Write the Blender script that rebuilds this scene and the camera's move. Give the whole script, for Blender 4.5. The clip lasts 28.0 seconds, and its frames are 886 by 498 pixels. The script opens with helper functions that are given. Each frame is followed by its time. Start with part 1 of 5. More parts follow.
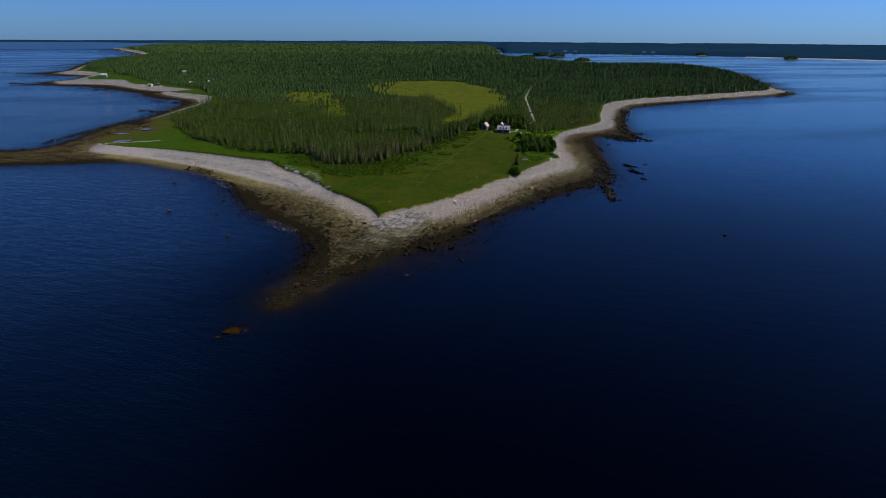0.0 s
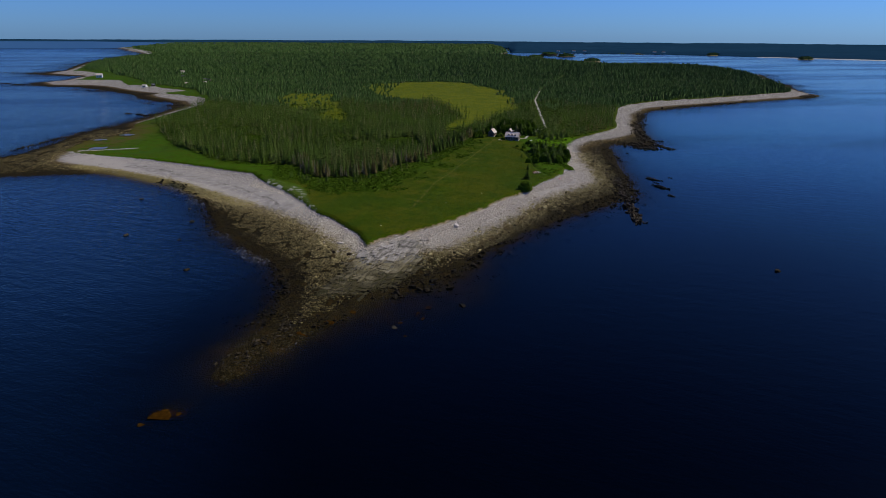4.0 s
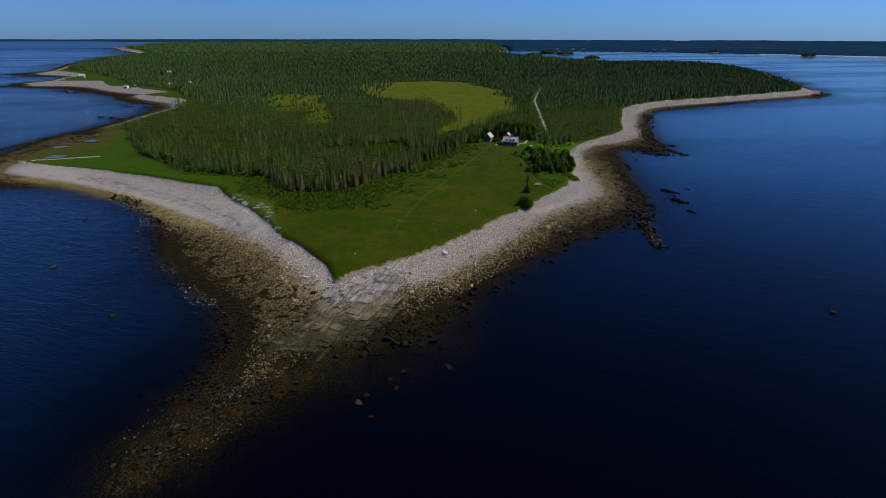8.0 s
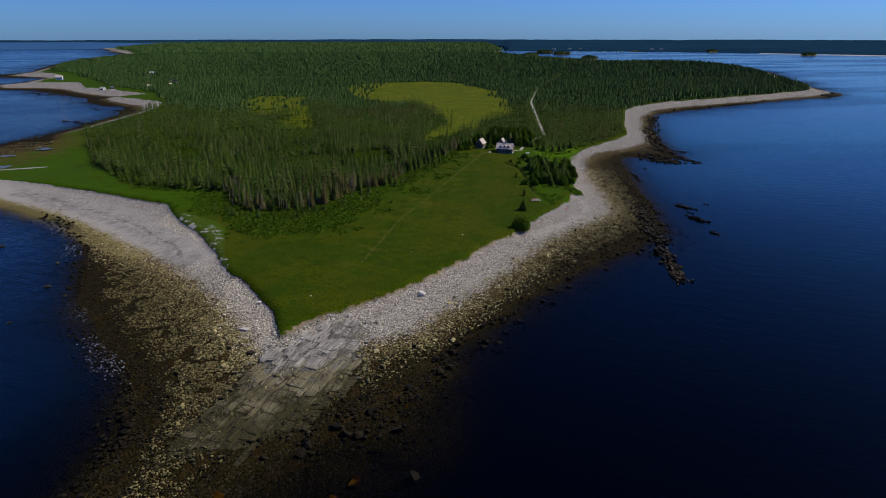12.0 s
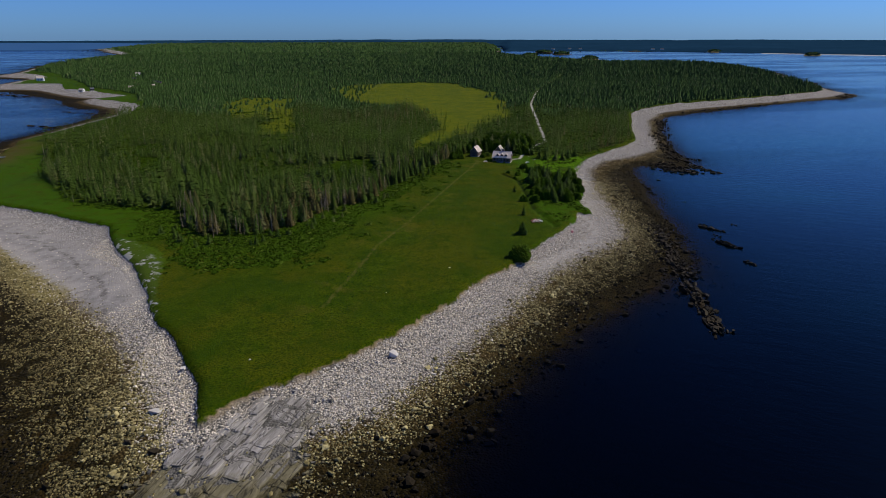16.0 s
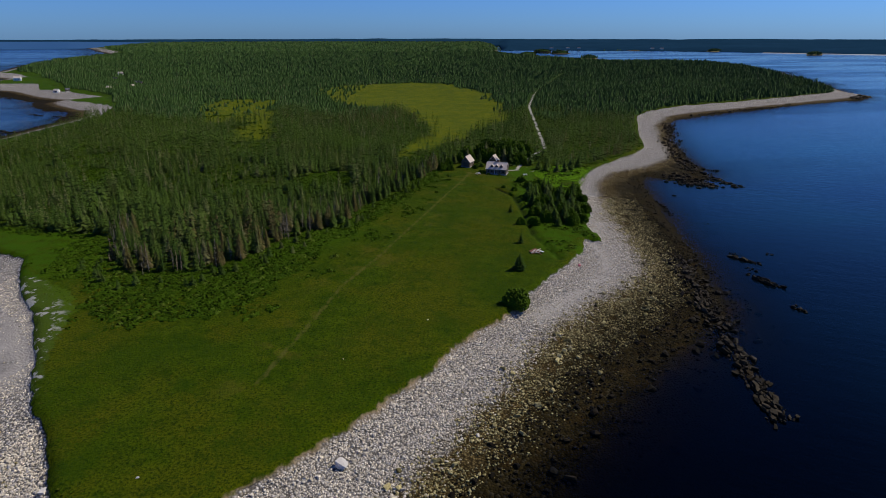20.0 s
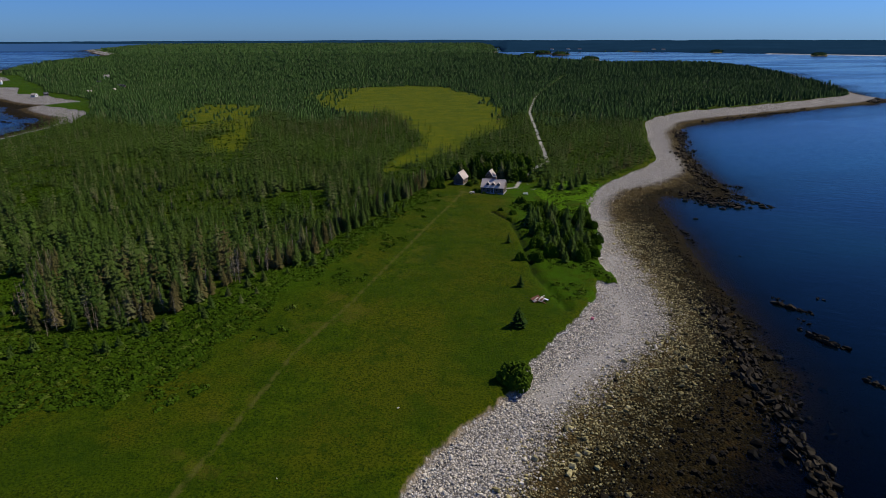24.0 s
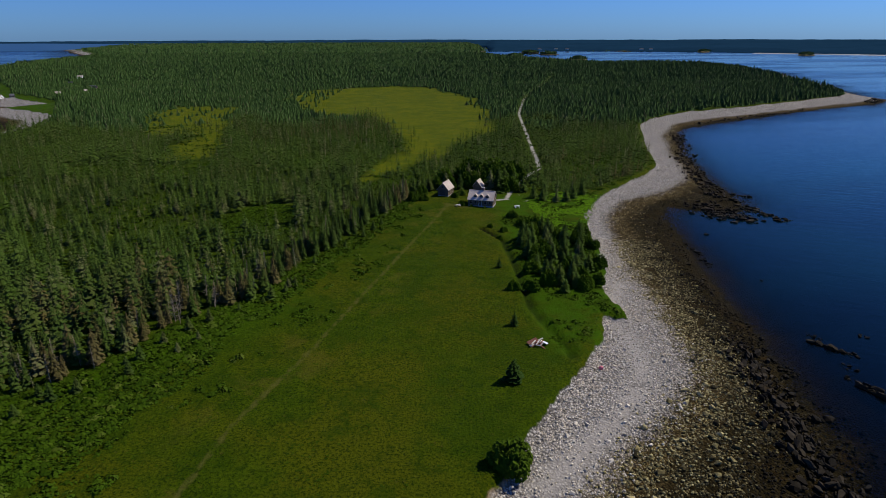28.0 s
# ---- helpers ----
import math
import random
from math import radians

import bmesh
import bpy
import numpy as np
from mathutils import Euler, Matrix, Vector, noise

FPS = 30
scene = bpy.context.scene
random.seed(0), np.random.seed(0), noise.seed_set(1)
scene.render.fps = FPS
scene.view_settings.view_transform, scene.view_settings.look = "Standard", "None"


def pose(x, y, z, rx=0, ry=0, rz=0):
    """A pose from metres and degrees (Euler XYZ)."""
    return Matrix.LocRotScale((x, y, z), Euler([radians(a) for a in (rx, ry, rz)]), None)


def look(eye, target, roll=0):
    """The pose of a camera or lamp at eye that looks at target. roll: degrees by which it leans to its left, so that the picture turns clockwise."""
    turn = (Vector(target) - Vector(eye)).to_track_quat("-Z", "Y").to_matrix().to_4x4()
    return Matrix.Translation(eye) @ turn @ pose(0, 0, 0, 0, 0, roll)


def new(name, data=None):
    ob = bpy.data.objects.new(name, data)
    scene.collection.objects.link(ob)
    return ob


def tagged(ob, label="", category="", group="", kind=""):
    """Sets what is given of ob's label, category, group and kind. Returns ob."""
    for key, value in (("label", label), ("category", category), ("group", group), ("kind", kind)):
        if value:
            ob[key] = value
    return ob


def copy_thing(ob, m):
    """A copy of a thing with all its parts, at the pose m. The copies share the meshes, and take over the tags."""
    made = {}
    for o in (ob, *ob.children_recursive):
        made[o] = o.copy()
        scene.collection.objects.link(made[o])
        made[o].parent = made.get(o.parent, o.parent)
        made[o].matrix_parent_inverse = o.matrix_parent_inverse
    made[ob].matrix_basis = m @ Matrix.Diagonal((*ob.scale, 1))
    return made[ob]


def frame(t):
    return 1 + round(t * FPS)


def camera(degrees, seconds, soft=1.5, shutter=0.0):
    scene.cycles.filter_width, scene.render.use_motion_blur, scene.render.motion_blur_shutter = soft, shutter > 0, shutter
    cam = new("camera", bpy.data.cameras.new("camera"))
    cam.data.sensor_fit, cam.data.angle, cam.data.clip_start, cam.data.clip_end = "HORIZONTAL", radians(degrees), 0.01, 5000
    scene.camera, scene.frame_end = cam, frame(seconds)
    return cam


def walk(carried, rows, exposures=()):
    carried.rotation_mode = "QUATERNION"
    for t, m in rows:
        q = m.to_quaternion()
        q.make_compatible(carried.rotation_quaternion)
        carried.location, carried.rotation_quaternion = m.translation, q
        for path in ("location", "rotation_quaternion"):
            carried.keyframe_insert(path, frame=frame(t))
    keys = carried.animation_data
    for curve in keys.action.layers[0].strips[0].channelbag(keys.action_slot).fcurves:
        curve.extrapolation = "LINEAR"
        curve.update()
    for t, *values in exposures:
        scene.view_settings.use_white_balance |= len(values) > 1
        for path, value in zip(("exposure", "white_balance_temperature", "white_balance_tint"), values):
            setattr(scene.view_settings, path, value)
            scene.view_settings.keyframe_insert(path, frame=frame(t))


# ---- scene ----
cam = camera(70.96, 28.0, soft=0.6)
walk(cam, [
    (0.0, look((26.2, -253.9, 75.9), (26.1, -64.7, 11.3), 0.34)),
    (3.0, look((28.3, -222.9, 75.5), (26.2, -33.7, 10.8), 0.44)),
    (5.5, look((30.2, -197.0, 74.8), (27.8, -7.8, 10.0), 0.31)),
    (8.0, look((33.0, -172.6, 73.6), (31.0, 16.5, 8.5), 0.13)),
    (11.0, look((37.1, -142.1, 71.7), (36.0, 47.0, 6.7), 0.01)),
    (14.5, look((41.1, -106.6, 69.6), (39.9, 82.5, 4.7), -0.06)),
    (17.0, look((44.2, -83.8, 68.4), (43.5, 105.4, 3.6), -0.05)),
    (20.0, look((47.8, -54.0, 67.4), (47.5, 135.1, 2.4), -0.02)),
    (23.5, look((51.7, -21.9, 67.3), (51.2, 167.3, 2.7), -0.11)),
    (25.0, look((53.5, -8.9, 67.0), (53.3, 180.3, 2.2), -0.14)),
    (26.5, look((54.5, 2.5, 66.5), (54.7, 191.8, 1.8), -0.17)),
    (27.3, look((54.5, 6.9, 66.2), (56.6, 196.1, 1.6), -0.17)),
    (28.0, look((54.4, 9.1, 65.9), (57.6, 198.3, 1.2), -0.14)),
], exposures=[(0.0, -0.58), (28.0, -0.58)])

# ---- world and sun ----
SUN_ELEV, SUN_AZ = radians(47), radians(72)  # azimuth clockwise from +y
world = bpy.data.worlds.new("world")
scene.world = world
world.use_nodes = True
sky = world.node_tree.nodes.new("ShaderNodeTexSky")
sky.sky_type, sky.sun_disc = "NISHITA", False
sky.sun_elevation, sky.sun_rotation = SUN_ELEV, SUN_AZ
sky.air_density, sky.dust_density, sky.ozone_density, sky.altitude = 1.0, 0.25, 4.0, 0
background = world.node_tree.nodes["Background"]
background.inputs["Strength"].default_value = 0.126
tone = world.node_tree.nodes.new("ShaderNodeMix")
tone.data_type, tone.blend_type = "RGBA", "MULTIPLY"
tone.inputs[0].default_value, tone.inputs[7].default_value = 1.0, (0.29, 0.59, 1.32, 1)
world.node_tree.links.new(sky.outputs[0], tone.inputs[6])
world.node_tree.links.new(tone.outputs[2], background.inputs["Color"])
sun_data = bpy.data.lights.new("sun", "SUN")
sun_data.energy, sun_data.angle, sun_data.color = 6.4, radians(0.5), (1.0, 0.93, 0.77)
sun = new("sun", sun_data)
sun.matrix_world = look((math.sin(SUN_AZ) * math.cos(SUN_ELEV) * 500, math.cos(SUN_AZ) * math.cos(SUN_ELEV) * 500, math.sin(SUN_ELEV) * 500), (0, 0, 0))


# ---- number tools ----
rng = np.random.default_rng(7)
LATTICE = rng.random((256, 256))


def value_noise(x, y):
    xi, yi = np.floor(x).astype(int), np.floor(y).astype(int)
    fx, fy = x - xi, y - yi
    fx, fy = fx * fx * (3 - 2 * fx), fy * fy * (3 - 2 * fy)
    a, b = LATTICE[xi & 255, yi & 255], LATTICE[(xi + 1) & 255, yi & 255]
    c, d = LATTICE[xi & 255, (yi + 1) & 255], LATTICE[(xi + 1) & 255, (yi + 1) & 255]
    return (a + (b - a) * fx) * (1 - fy) + (c + (d - c) * fx) * fy - 0.5


def fbm(x, y, size, octaves=3):
    total, gain = 0, 1.0
    for k in range(octaves):
        total = total + gain * value_noise(x / size + 17.3 * k, y / size - 9.1 * k)
        size, gain = size / 2.1, gain * 0.5
    return total


def smooth(v):
    v = np.clip(v, 0, 1)
    return v * v * (3 - 2 * v)


def line_distance(line, x, y):
    best = np.full(np.shape(x), 1e12)
    for (ax, ay), (bx, by) in zip(line[:-1], line[1:]):
        dx, dy = bx - ax, by - ay
        u = np.clip(((x - ax) * dx + (y - ay) * dy) / (dx * dx + dy * dy + 1e-9), 0, 1)
        best = np.minimum(best, (x - ax - u * dx) ** 2 + (y - ay - u * dy) ** 2)
    return np.sqrt(best)


def inside_distance(outline, x, y):
    """Distance to a closed outline, positive inside."""
    ring = list(outline) + [outline[0]]
    inside = np.zeros(np.shape(x), bool)
    for (ax, ay), (bx, by) in zip(ring[:-1], ring[1:]):
        if ay != by:
            inside ^= ((ay > y) != (by > y)) & (x < (bx - ax) * (y - ay) / (by - ay) + ax)
    d = line_distance(ring, x, y)
    return np.where(inside, d, -d)


# ---- plan of the headland ----
FAR_EAST = [(300, 3020), (628, 3078), (997, 2947), (1294, 2728), (1660, 2303), (2400, 1750), (3600, 1300), (7000, 1000),
            (7000, 7000), (-7000, 7000), (-4500, 4900), (-2600, 4600)]
NORTH_EAST = [(565, 790), (605, 900), (700, 1210), (730, 1500), (600, 1590), (470, 1620), (385, 1870), (300, 2170), (250, 2600)]
SEA = [(-2051, 3735), (-1536, 2879), (-1190, 2330), (-1209, 2235), (-1090, 1892), (-1017, 1629), (-933, 1426), (-810, 1170),
       (-800, 1110), (-845, 1062), (-800, 1030), (-735, 1014), (-668, 985), (-648, 925), (-636, 880), (-655, 812), (-630, 770), (-575, 742), (-535, 745), (-508, 715),
       (-440, 660), (-392, 622), (-372, 585), (-332, 545), (-304, 543), (-286, 510), (-272, 463), (-262, 382), (-262, 330), (-266, 288), (-263, 251),
       (-259, 223), (-256, 196), (-264, 172), (-300, 158), (-345, 132), (-330, 112), (-280, 115), (-244, 121)] + [
       (-214, 127), (-175, 138), (-150, 131), (-129, 117), (-108, 101), (-88, 76), (-76, 51), (-63, 26), (-48, 8), (-34, -8),
       (-27, -18), (-22, -32), (-20, -48), (-21, -62), (-26, -76), (-24, -83), (-15, -74), (-8, -60), (0, -50), (5, -39), (16, -29),
       (27, -21), (33, -10), (37, 0), (45, 11), (55, 25), (68, 40), (80, 55), (92, 66), (104, 76), (111, 88)] + [
       (117, 86), (121, 99), (125, 121), (128, 137), (133, 176), (139, 213), (143, 241), (151, 254), (158, 250), (166, 245), (172, 246),
       (180, 256), (184, 272), (187, 302), (196, 348), (206, 390), (218, 425), (232, 466), (275, 505), (300, 522),
       (335, 545), (385, 578), (460, 620), (495, 640), (522, 656), (540, 685), (545, 730)] + NORTH_EAST + FAR_EAST
WET = [(-2030, 3760), (-1510, 2900), (-1160, 2330), (-1075, 1910), (-1000, 1645), (-915, 1440), (-798, 1168), (-780, 1105), (-765, 1052), (-735, 1032), (-655, 990), (-640, 930), (-620, 870), (-628, 815), (-585, 764), (-535, 764), (-500, 750),
       (-440, 694), (-385, 645), (-345, 628), (-362, 606), (-335, 576), (-283, 532), (-257, 482), (-251, 392),
       (-248, 335), (-222, 285), (-232, 240), (-227, 204), (-222, 180)] + [
       (-215, 160), (-170, 139), (-127, 114), (-103, 96), (-75, 72), (-52, 54), (-36, 37), (-20, 18), (-11, 4), (-6, -5), (0, -9), (7, -7),
       (14, -4), (20, 0), (30, 6), (42, 24), (52, 39), (60, 52), (71, 73), (85, 91), (99, 106), (108, 118), (110, 131), (111, 150)] + [
       (112, 177), (117, 210), (122, 235), (135, 255), (158, 272), (176, 295), (185, 323), (196, 370), (212, 434), (239, 487), (280, 522),
       (334, 555), (404, 594), (474, 637), (522, 671), (545, 700), (545, 740)] + [(x - 10, y + 4) for x, y in NORTH_EAST] + FAR_EAST
VEG = [(-2000, 3790), (-1480, 2920), (-1140, 2340), (-1075, 1925), (-1000, 1655), (-915, 1440), (-790, 1185), (-768, 1125), (-720, 1095), (-650, 1020),
       (-632, 948), (-606, 880), (-600, 842), (-570, 838), (-521, 846), (-486, 790), (-459, 748), (-424, 730), (-372, 690), (-330, 655), (-345, 612), (-314, 594), (-268, 548), (-246, 486), (-243, 388), (-241, 326),
       (-226, 276), (-238, 240), (-232, 202), (-210, 184)] + [
       (-175, 170), (-140, 154), (-110, 139), (-80, 123), (-70, 106), (-64, 97), (-53, 84), (-40, 64), (-29, 45), (-23, 39), (-14, 27), (-7, 15),
       (-1, 1), (5, 11), (14, 18), (24, 28), (33, 40), (46, 58), (50, 66), (57, 76), (66, 86), (70, 95), (76, 107), (85, 119), (92, 131)] + [
       (95, 142), (101, 141), (98, 155), (103, 172), (106, 195), (108, 215), (111, 230), (118, 248), (126, 262), (139, 279), (159, 304),
       (170, 323), (184, 384), (199, 440), (213, 482), (237, 518), (279, 558), (333, 590), (403, 631), (471, 678), (508, 704),
       (535, 740)] + [(x - 22, y + 8) for x, y in NORTH_EAST] + FAR_EAST
FOREST = [(-1990, 3820), (-1460, 2930), (-1120, 2350), (-1050, 1940), (-975, 1670), (-905, 1450), (-780, 1195), (-740, 1135), (-690, 1100), (-630, 1030),
          (-590, 962), (-540, 905), (-480, 830), (-440, 765), (-380, 712), (-326, 662), (-300, 610), (-262, 548), (-238, 480), (-236, 390), (-230, 328),
          (-218, 308), (-200, 278), (-181, 243), (-158, 209)] + [
          (-114, 154), (-89, 147), (-61, 141), (-52, 120), (-44, 108), (-37, 105), (-21, 106), (-13, 113), (-5, 126), (2, 140), (14, 150), (20, 176),
          (29, 196), (35, 221), (45, 244), (52, 262), (64, 268), (80, 274), (96, 268), (110, 258), (124, 266), (138, 280), (158, 305), (169, 323), (183, 384)] + [
          (198, 440), (212, 482), (236, 518), (278, 558), (332, 590), (402, 631), (470, 678), (507, 704), (534, 740)] + [
          (x - 23, y + 8) for x, y in NORTH_EAST] + FAR_EAST
BOG = [(12, 270), (23, 280), (49, 318), (74, 371), (95, 438), (103, 527), (98, 652), (75, 736), (59, 800), (8, 825), (-72, 787), (-101, 732), (-96, 660),
       (-60, 560), (-26, 508), (19, 482), (33, 412), (40, 372), (34, 330), (22, 296)]
BOG_WEST = [(-172, 505), (-182, 590), (-120, 585), (-96, 480), (-74, 399), (-58, 335), (-84, 328), (-99, 387), (-92, 416), (-128, 428)]
OPEN_WEST = [(-105, 202), (-124, 231), (-126, 250), (-104, 242), (-98, 222)]
OPEN = [(-20, 211), (-15, 232), (-5, 241), (5, 232), (8, 205), (-6, 195)]
BAR = [(-224, 200), (-205, 207), (-188, 214)]
BELT = [(-75, 130), (-68, 116), (-50, 100), (-38, 80), (-17, 74), (-6, 80), (0, 92), (3, 102), (6, 113), (10, 121), (13, 132), (19, 147), (25, 170), (34, 195),
        (40, 220), (47, 243), (50, 264), (40, 264), (10, 165), (-14, 118), (-40, 112), (-60, 144)]
ROAD = [(70, 245), (84, 250), (88, 267), (97, 290), (107, 308), (111, 358), (121, 474), (126, 529), (148, 655), (248, 1038)]
LOOP = [(83, 250), (87, 246), (92, 247), (93, 252), (89, 258)]
TRAIL = [(12, 50), (16, 72), (21, 100), (29, 124), (37, 153), (45, 184), (54, 216), (60, 240)]
DITCH = [(83, 122), (78, 146), (78, 169), (77, 198), (71, 211)]
LEDGE = [(-1, 3), (3, 10), (12, 14), (17, 11), (18, 2), (19, -6), (17, -14), (14, -22), (10, -30), (4, -35), (-4, -38), (-11, -40), (-12, -34), (-9, -27),
         (-6, -20), (-5, -13), (-3, -5)]

PATCH = [(-74, 108), (-64, 105), (-51, 97), (-43, 87), (-39, 75), (-36, 63), (-28, 46), (-34, 48), (-46, 66), (-60, 86), (-68, 98)]
WRACK = [(-160, 152), (-129, 132), (-107, 115), (-91, 103), (-75, 90), (-64, 80), (-50, 62), (-40, 44)]
YELLOW = [(-190, 148), (-165, 141), (-134, 121), (-115, 107), (-95, 90), (-80, 78), (-66, 65)]
BANK = [(1, 4), (14, 18), (24, 28), (33, 40), (46, 58), (57, 76), (67, 87)]
YARD = [(60, 241), (65, 238), (68, 237)]
SAND_EAST = [(71, 85), (78, 93), (88, 104), (95, 114), (98, 129), (98, 146), (104, 165)]
SAND = [(-200, 168), (-150, 140), (-110, 113), (-80, 90), (-62, 76), (-48, 60)]


def plan(x, y):
    """Signed distances of the plan at points, with wavering outlines."""
    reach = np.clip(np.hypot(x - 40, y - 60) / 250, 0.6, 8)
    wx, wy = x + reach * 2.4 * fbm(x, y, 9 * reach), y + reach * 2.4 * fbm(x + 91, y - 55, 9 * reach)
    lx, ly = x + 1.2 * fbm(x, y, 7), y + 1.2 * fbm(x + 91, y - 55, 7)
    near = np.hypot(x - 40, y - 60) < 330
    ex, ey = np.where(near, lx, wx), np.where(near, ly, wy)
    return inside_distance(VEG, ex, ey), inside_distance(WET, wx, wy), inside_distance(SEA, wx, wy)


def height(x, y, veg=None, wet=None, sea=None):
    if veg is None:
        veg, wet, sea = plan(x, y)
    marsh = np.exp(-(((x + 215) / 55) ** 2 + ((y - 225) / 60) ** 2))
    land = 4.1 + 1.8 * smooth((veg - 5) / 110) + 3 * smooth((veg - 280) / 1400) + 0.3 * fbm(x, y, 30) + 0.1 * fbm(x, y, 4)
    land = land * (1 - 0.8 * smooth(marsh * 1.6))
    out, up = np.maximum(-veg, 0), np.maximum(wet, 0)
    beach = 2.6 - 1.2 * out / (out + up + 0.1) + 0.12 * fbm(x, y, 6)
    z = np.where(veg > 0, beach + (land - beach) * smooth((veg + 0.2) / 0.9), beach)
    out, up = np.maximum(-wet, 0), np.maximum(sea, 0)
    shelf = 1.4 - 1.3 * out / (out + up + 0.1) + 0.45 * fbm(x, y, 5) * smooth(up / 4)
    z = np.where((wet <= 0) & (veg <= 0), shelf, z)
    shoal = np.exp(-(((x - 22) / 26) ** 2 + ((y + 30) / 34) ** 2) ** 2)
    deep = -np.minimum((0.11 - 0.065 * shoal) * np.maximum(-sea, 0), 9) + 0.5 * fbm(x, y, 8) * smooth(-sea / 6) + 0.05
    return np.where((sea <= 0) & (wet <= 0) & (veg <= 0), deep, z)


# ---- mesh tools ----
def mesh_arrays(name, verts, faces, attributes=(), shade=False):
    """A mesh from arrays of vertices and of triangles or quads, with float attributes on the vertices."""
    me = bpy.data.meshes.new(name)
    count, size = faces.shape
    me.vertices.add(len(verts))
    me.vertices.foreach_set("co", np.ascontiguousarray(verts, np.float32).ravel())
    me.loops.add(count * size)
    me.loops.foreach_set("vertex_index", np.ascontiguousarray(faces, np.int32).ravel())
    me.polygons.add(count)
    me.polygons.foreach_set("loop_start", np.arange(0, count * size, size, dtype=np.int32))
    me.polygons.foreach_set("use_smooth", np.full(count, bool(shade)))
    for key, values in attributes:
        layer = me.attributes.new(key, "FLOAT", "POINT")
        layer.data.foreach_set("value", np.ascontiguousarray(values, np.float32))
    me.update(calc_edges=True)
    return me


def scatter(template, places, scales, turns, tints, wide=None):
    """Many turned and scaled copies of a template (verts, triangles) as one set of arrays."""
    tv, tf = template
    n, k = len(places), len(tv)
    c, s = np.cos(turns)[:, None], np.sin(turns)[:, None]
    w = (scales if wide is None else wide)[:, None]
    v = np.empty((n, k, 3))
    v[:, :, 0] = (tv[None, :, 0] * c - tv[None, :, 1] * s) * w + places[:, None, 0]
    v[:, :, 1] = (tv[None, :, 0] * s + tv[None, :, 1] * c) * w + places[:, None, 1]
    v[:, :, 2] = tv[None, :, 2] * scales[:, None] + places[:, None, 2]
    f = (tf[None] + (np.arange(n) * k)[:, None, None]).reshape(-1, 3)
    return v.reshape(-1, 3), f, np.repeat(tints, k)


def joined(sets):
    verts, faces, tints, base = [], [], [], 0
    for v, f, t in sets:
        verts.append(v), faces.append(f + base), tints.append(t)
        base += len(v)
    return np.concatenate(verts), np.concatenate(faces), np.concatenate(tints)


def part(name, data, material, parent=None, label=""):
    """Links a bmesh or a mesh as one object, under a thing or a part."""
    if isinstance(data, bmesh.types.BMesh):
        me = bpy.data.meshes.new(name)
        data.to_mesh(me)
        data.free()
        data = me
    if material is not None and not data.materials:
        data.materials.append(material)
    ob = new(name, data)
    ob.parent = parent
    return tagged(ob, label)


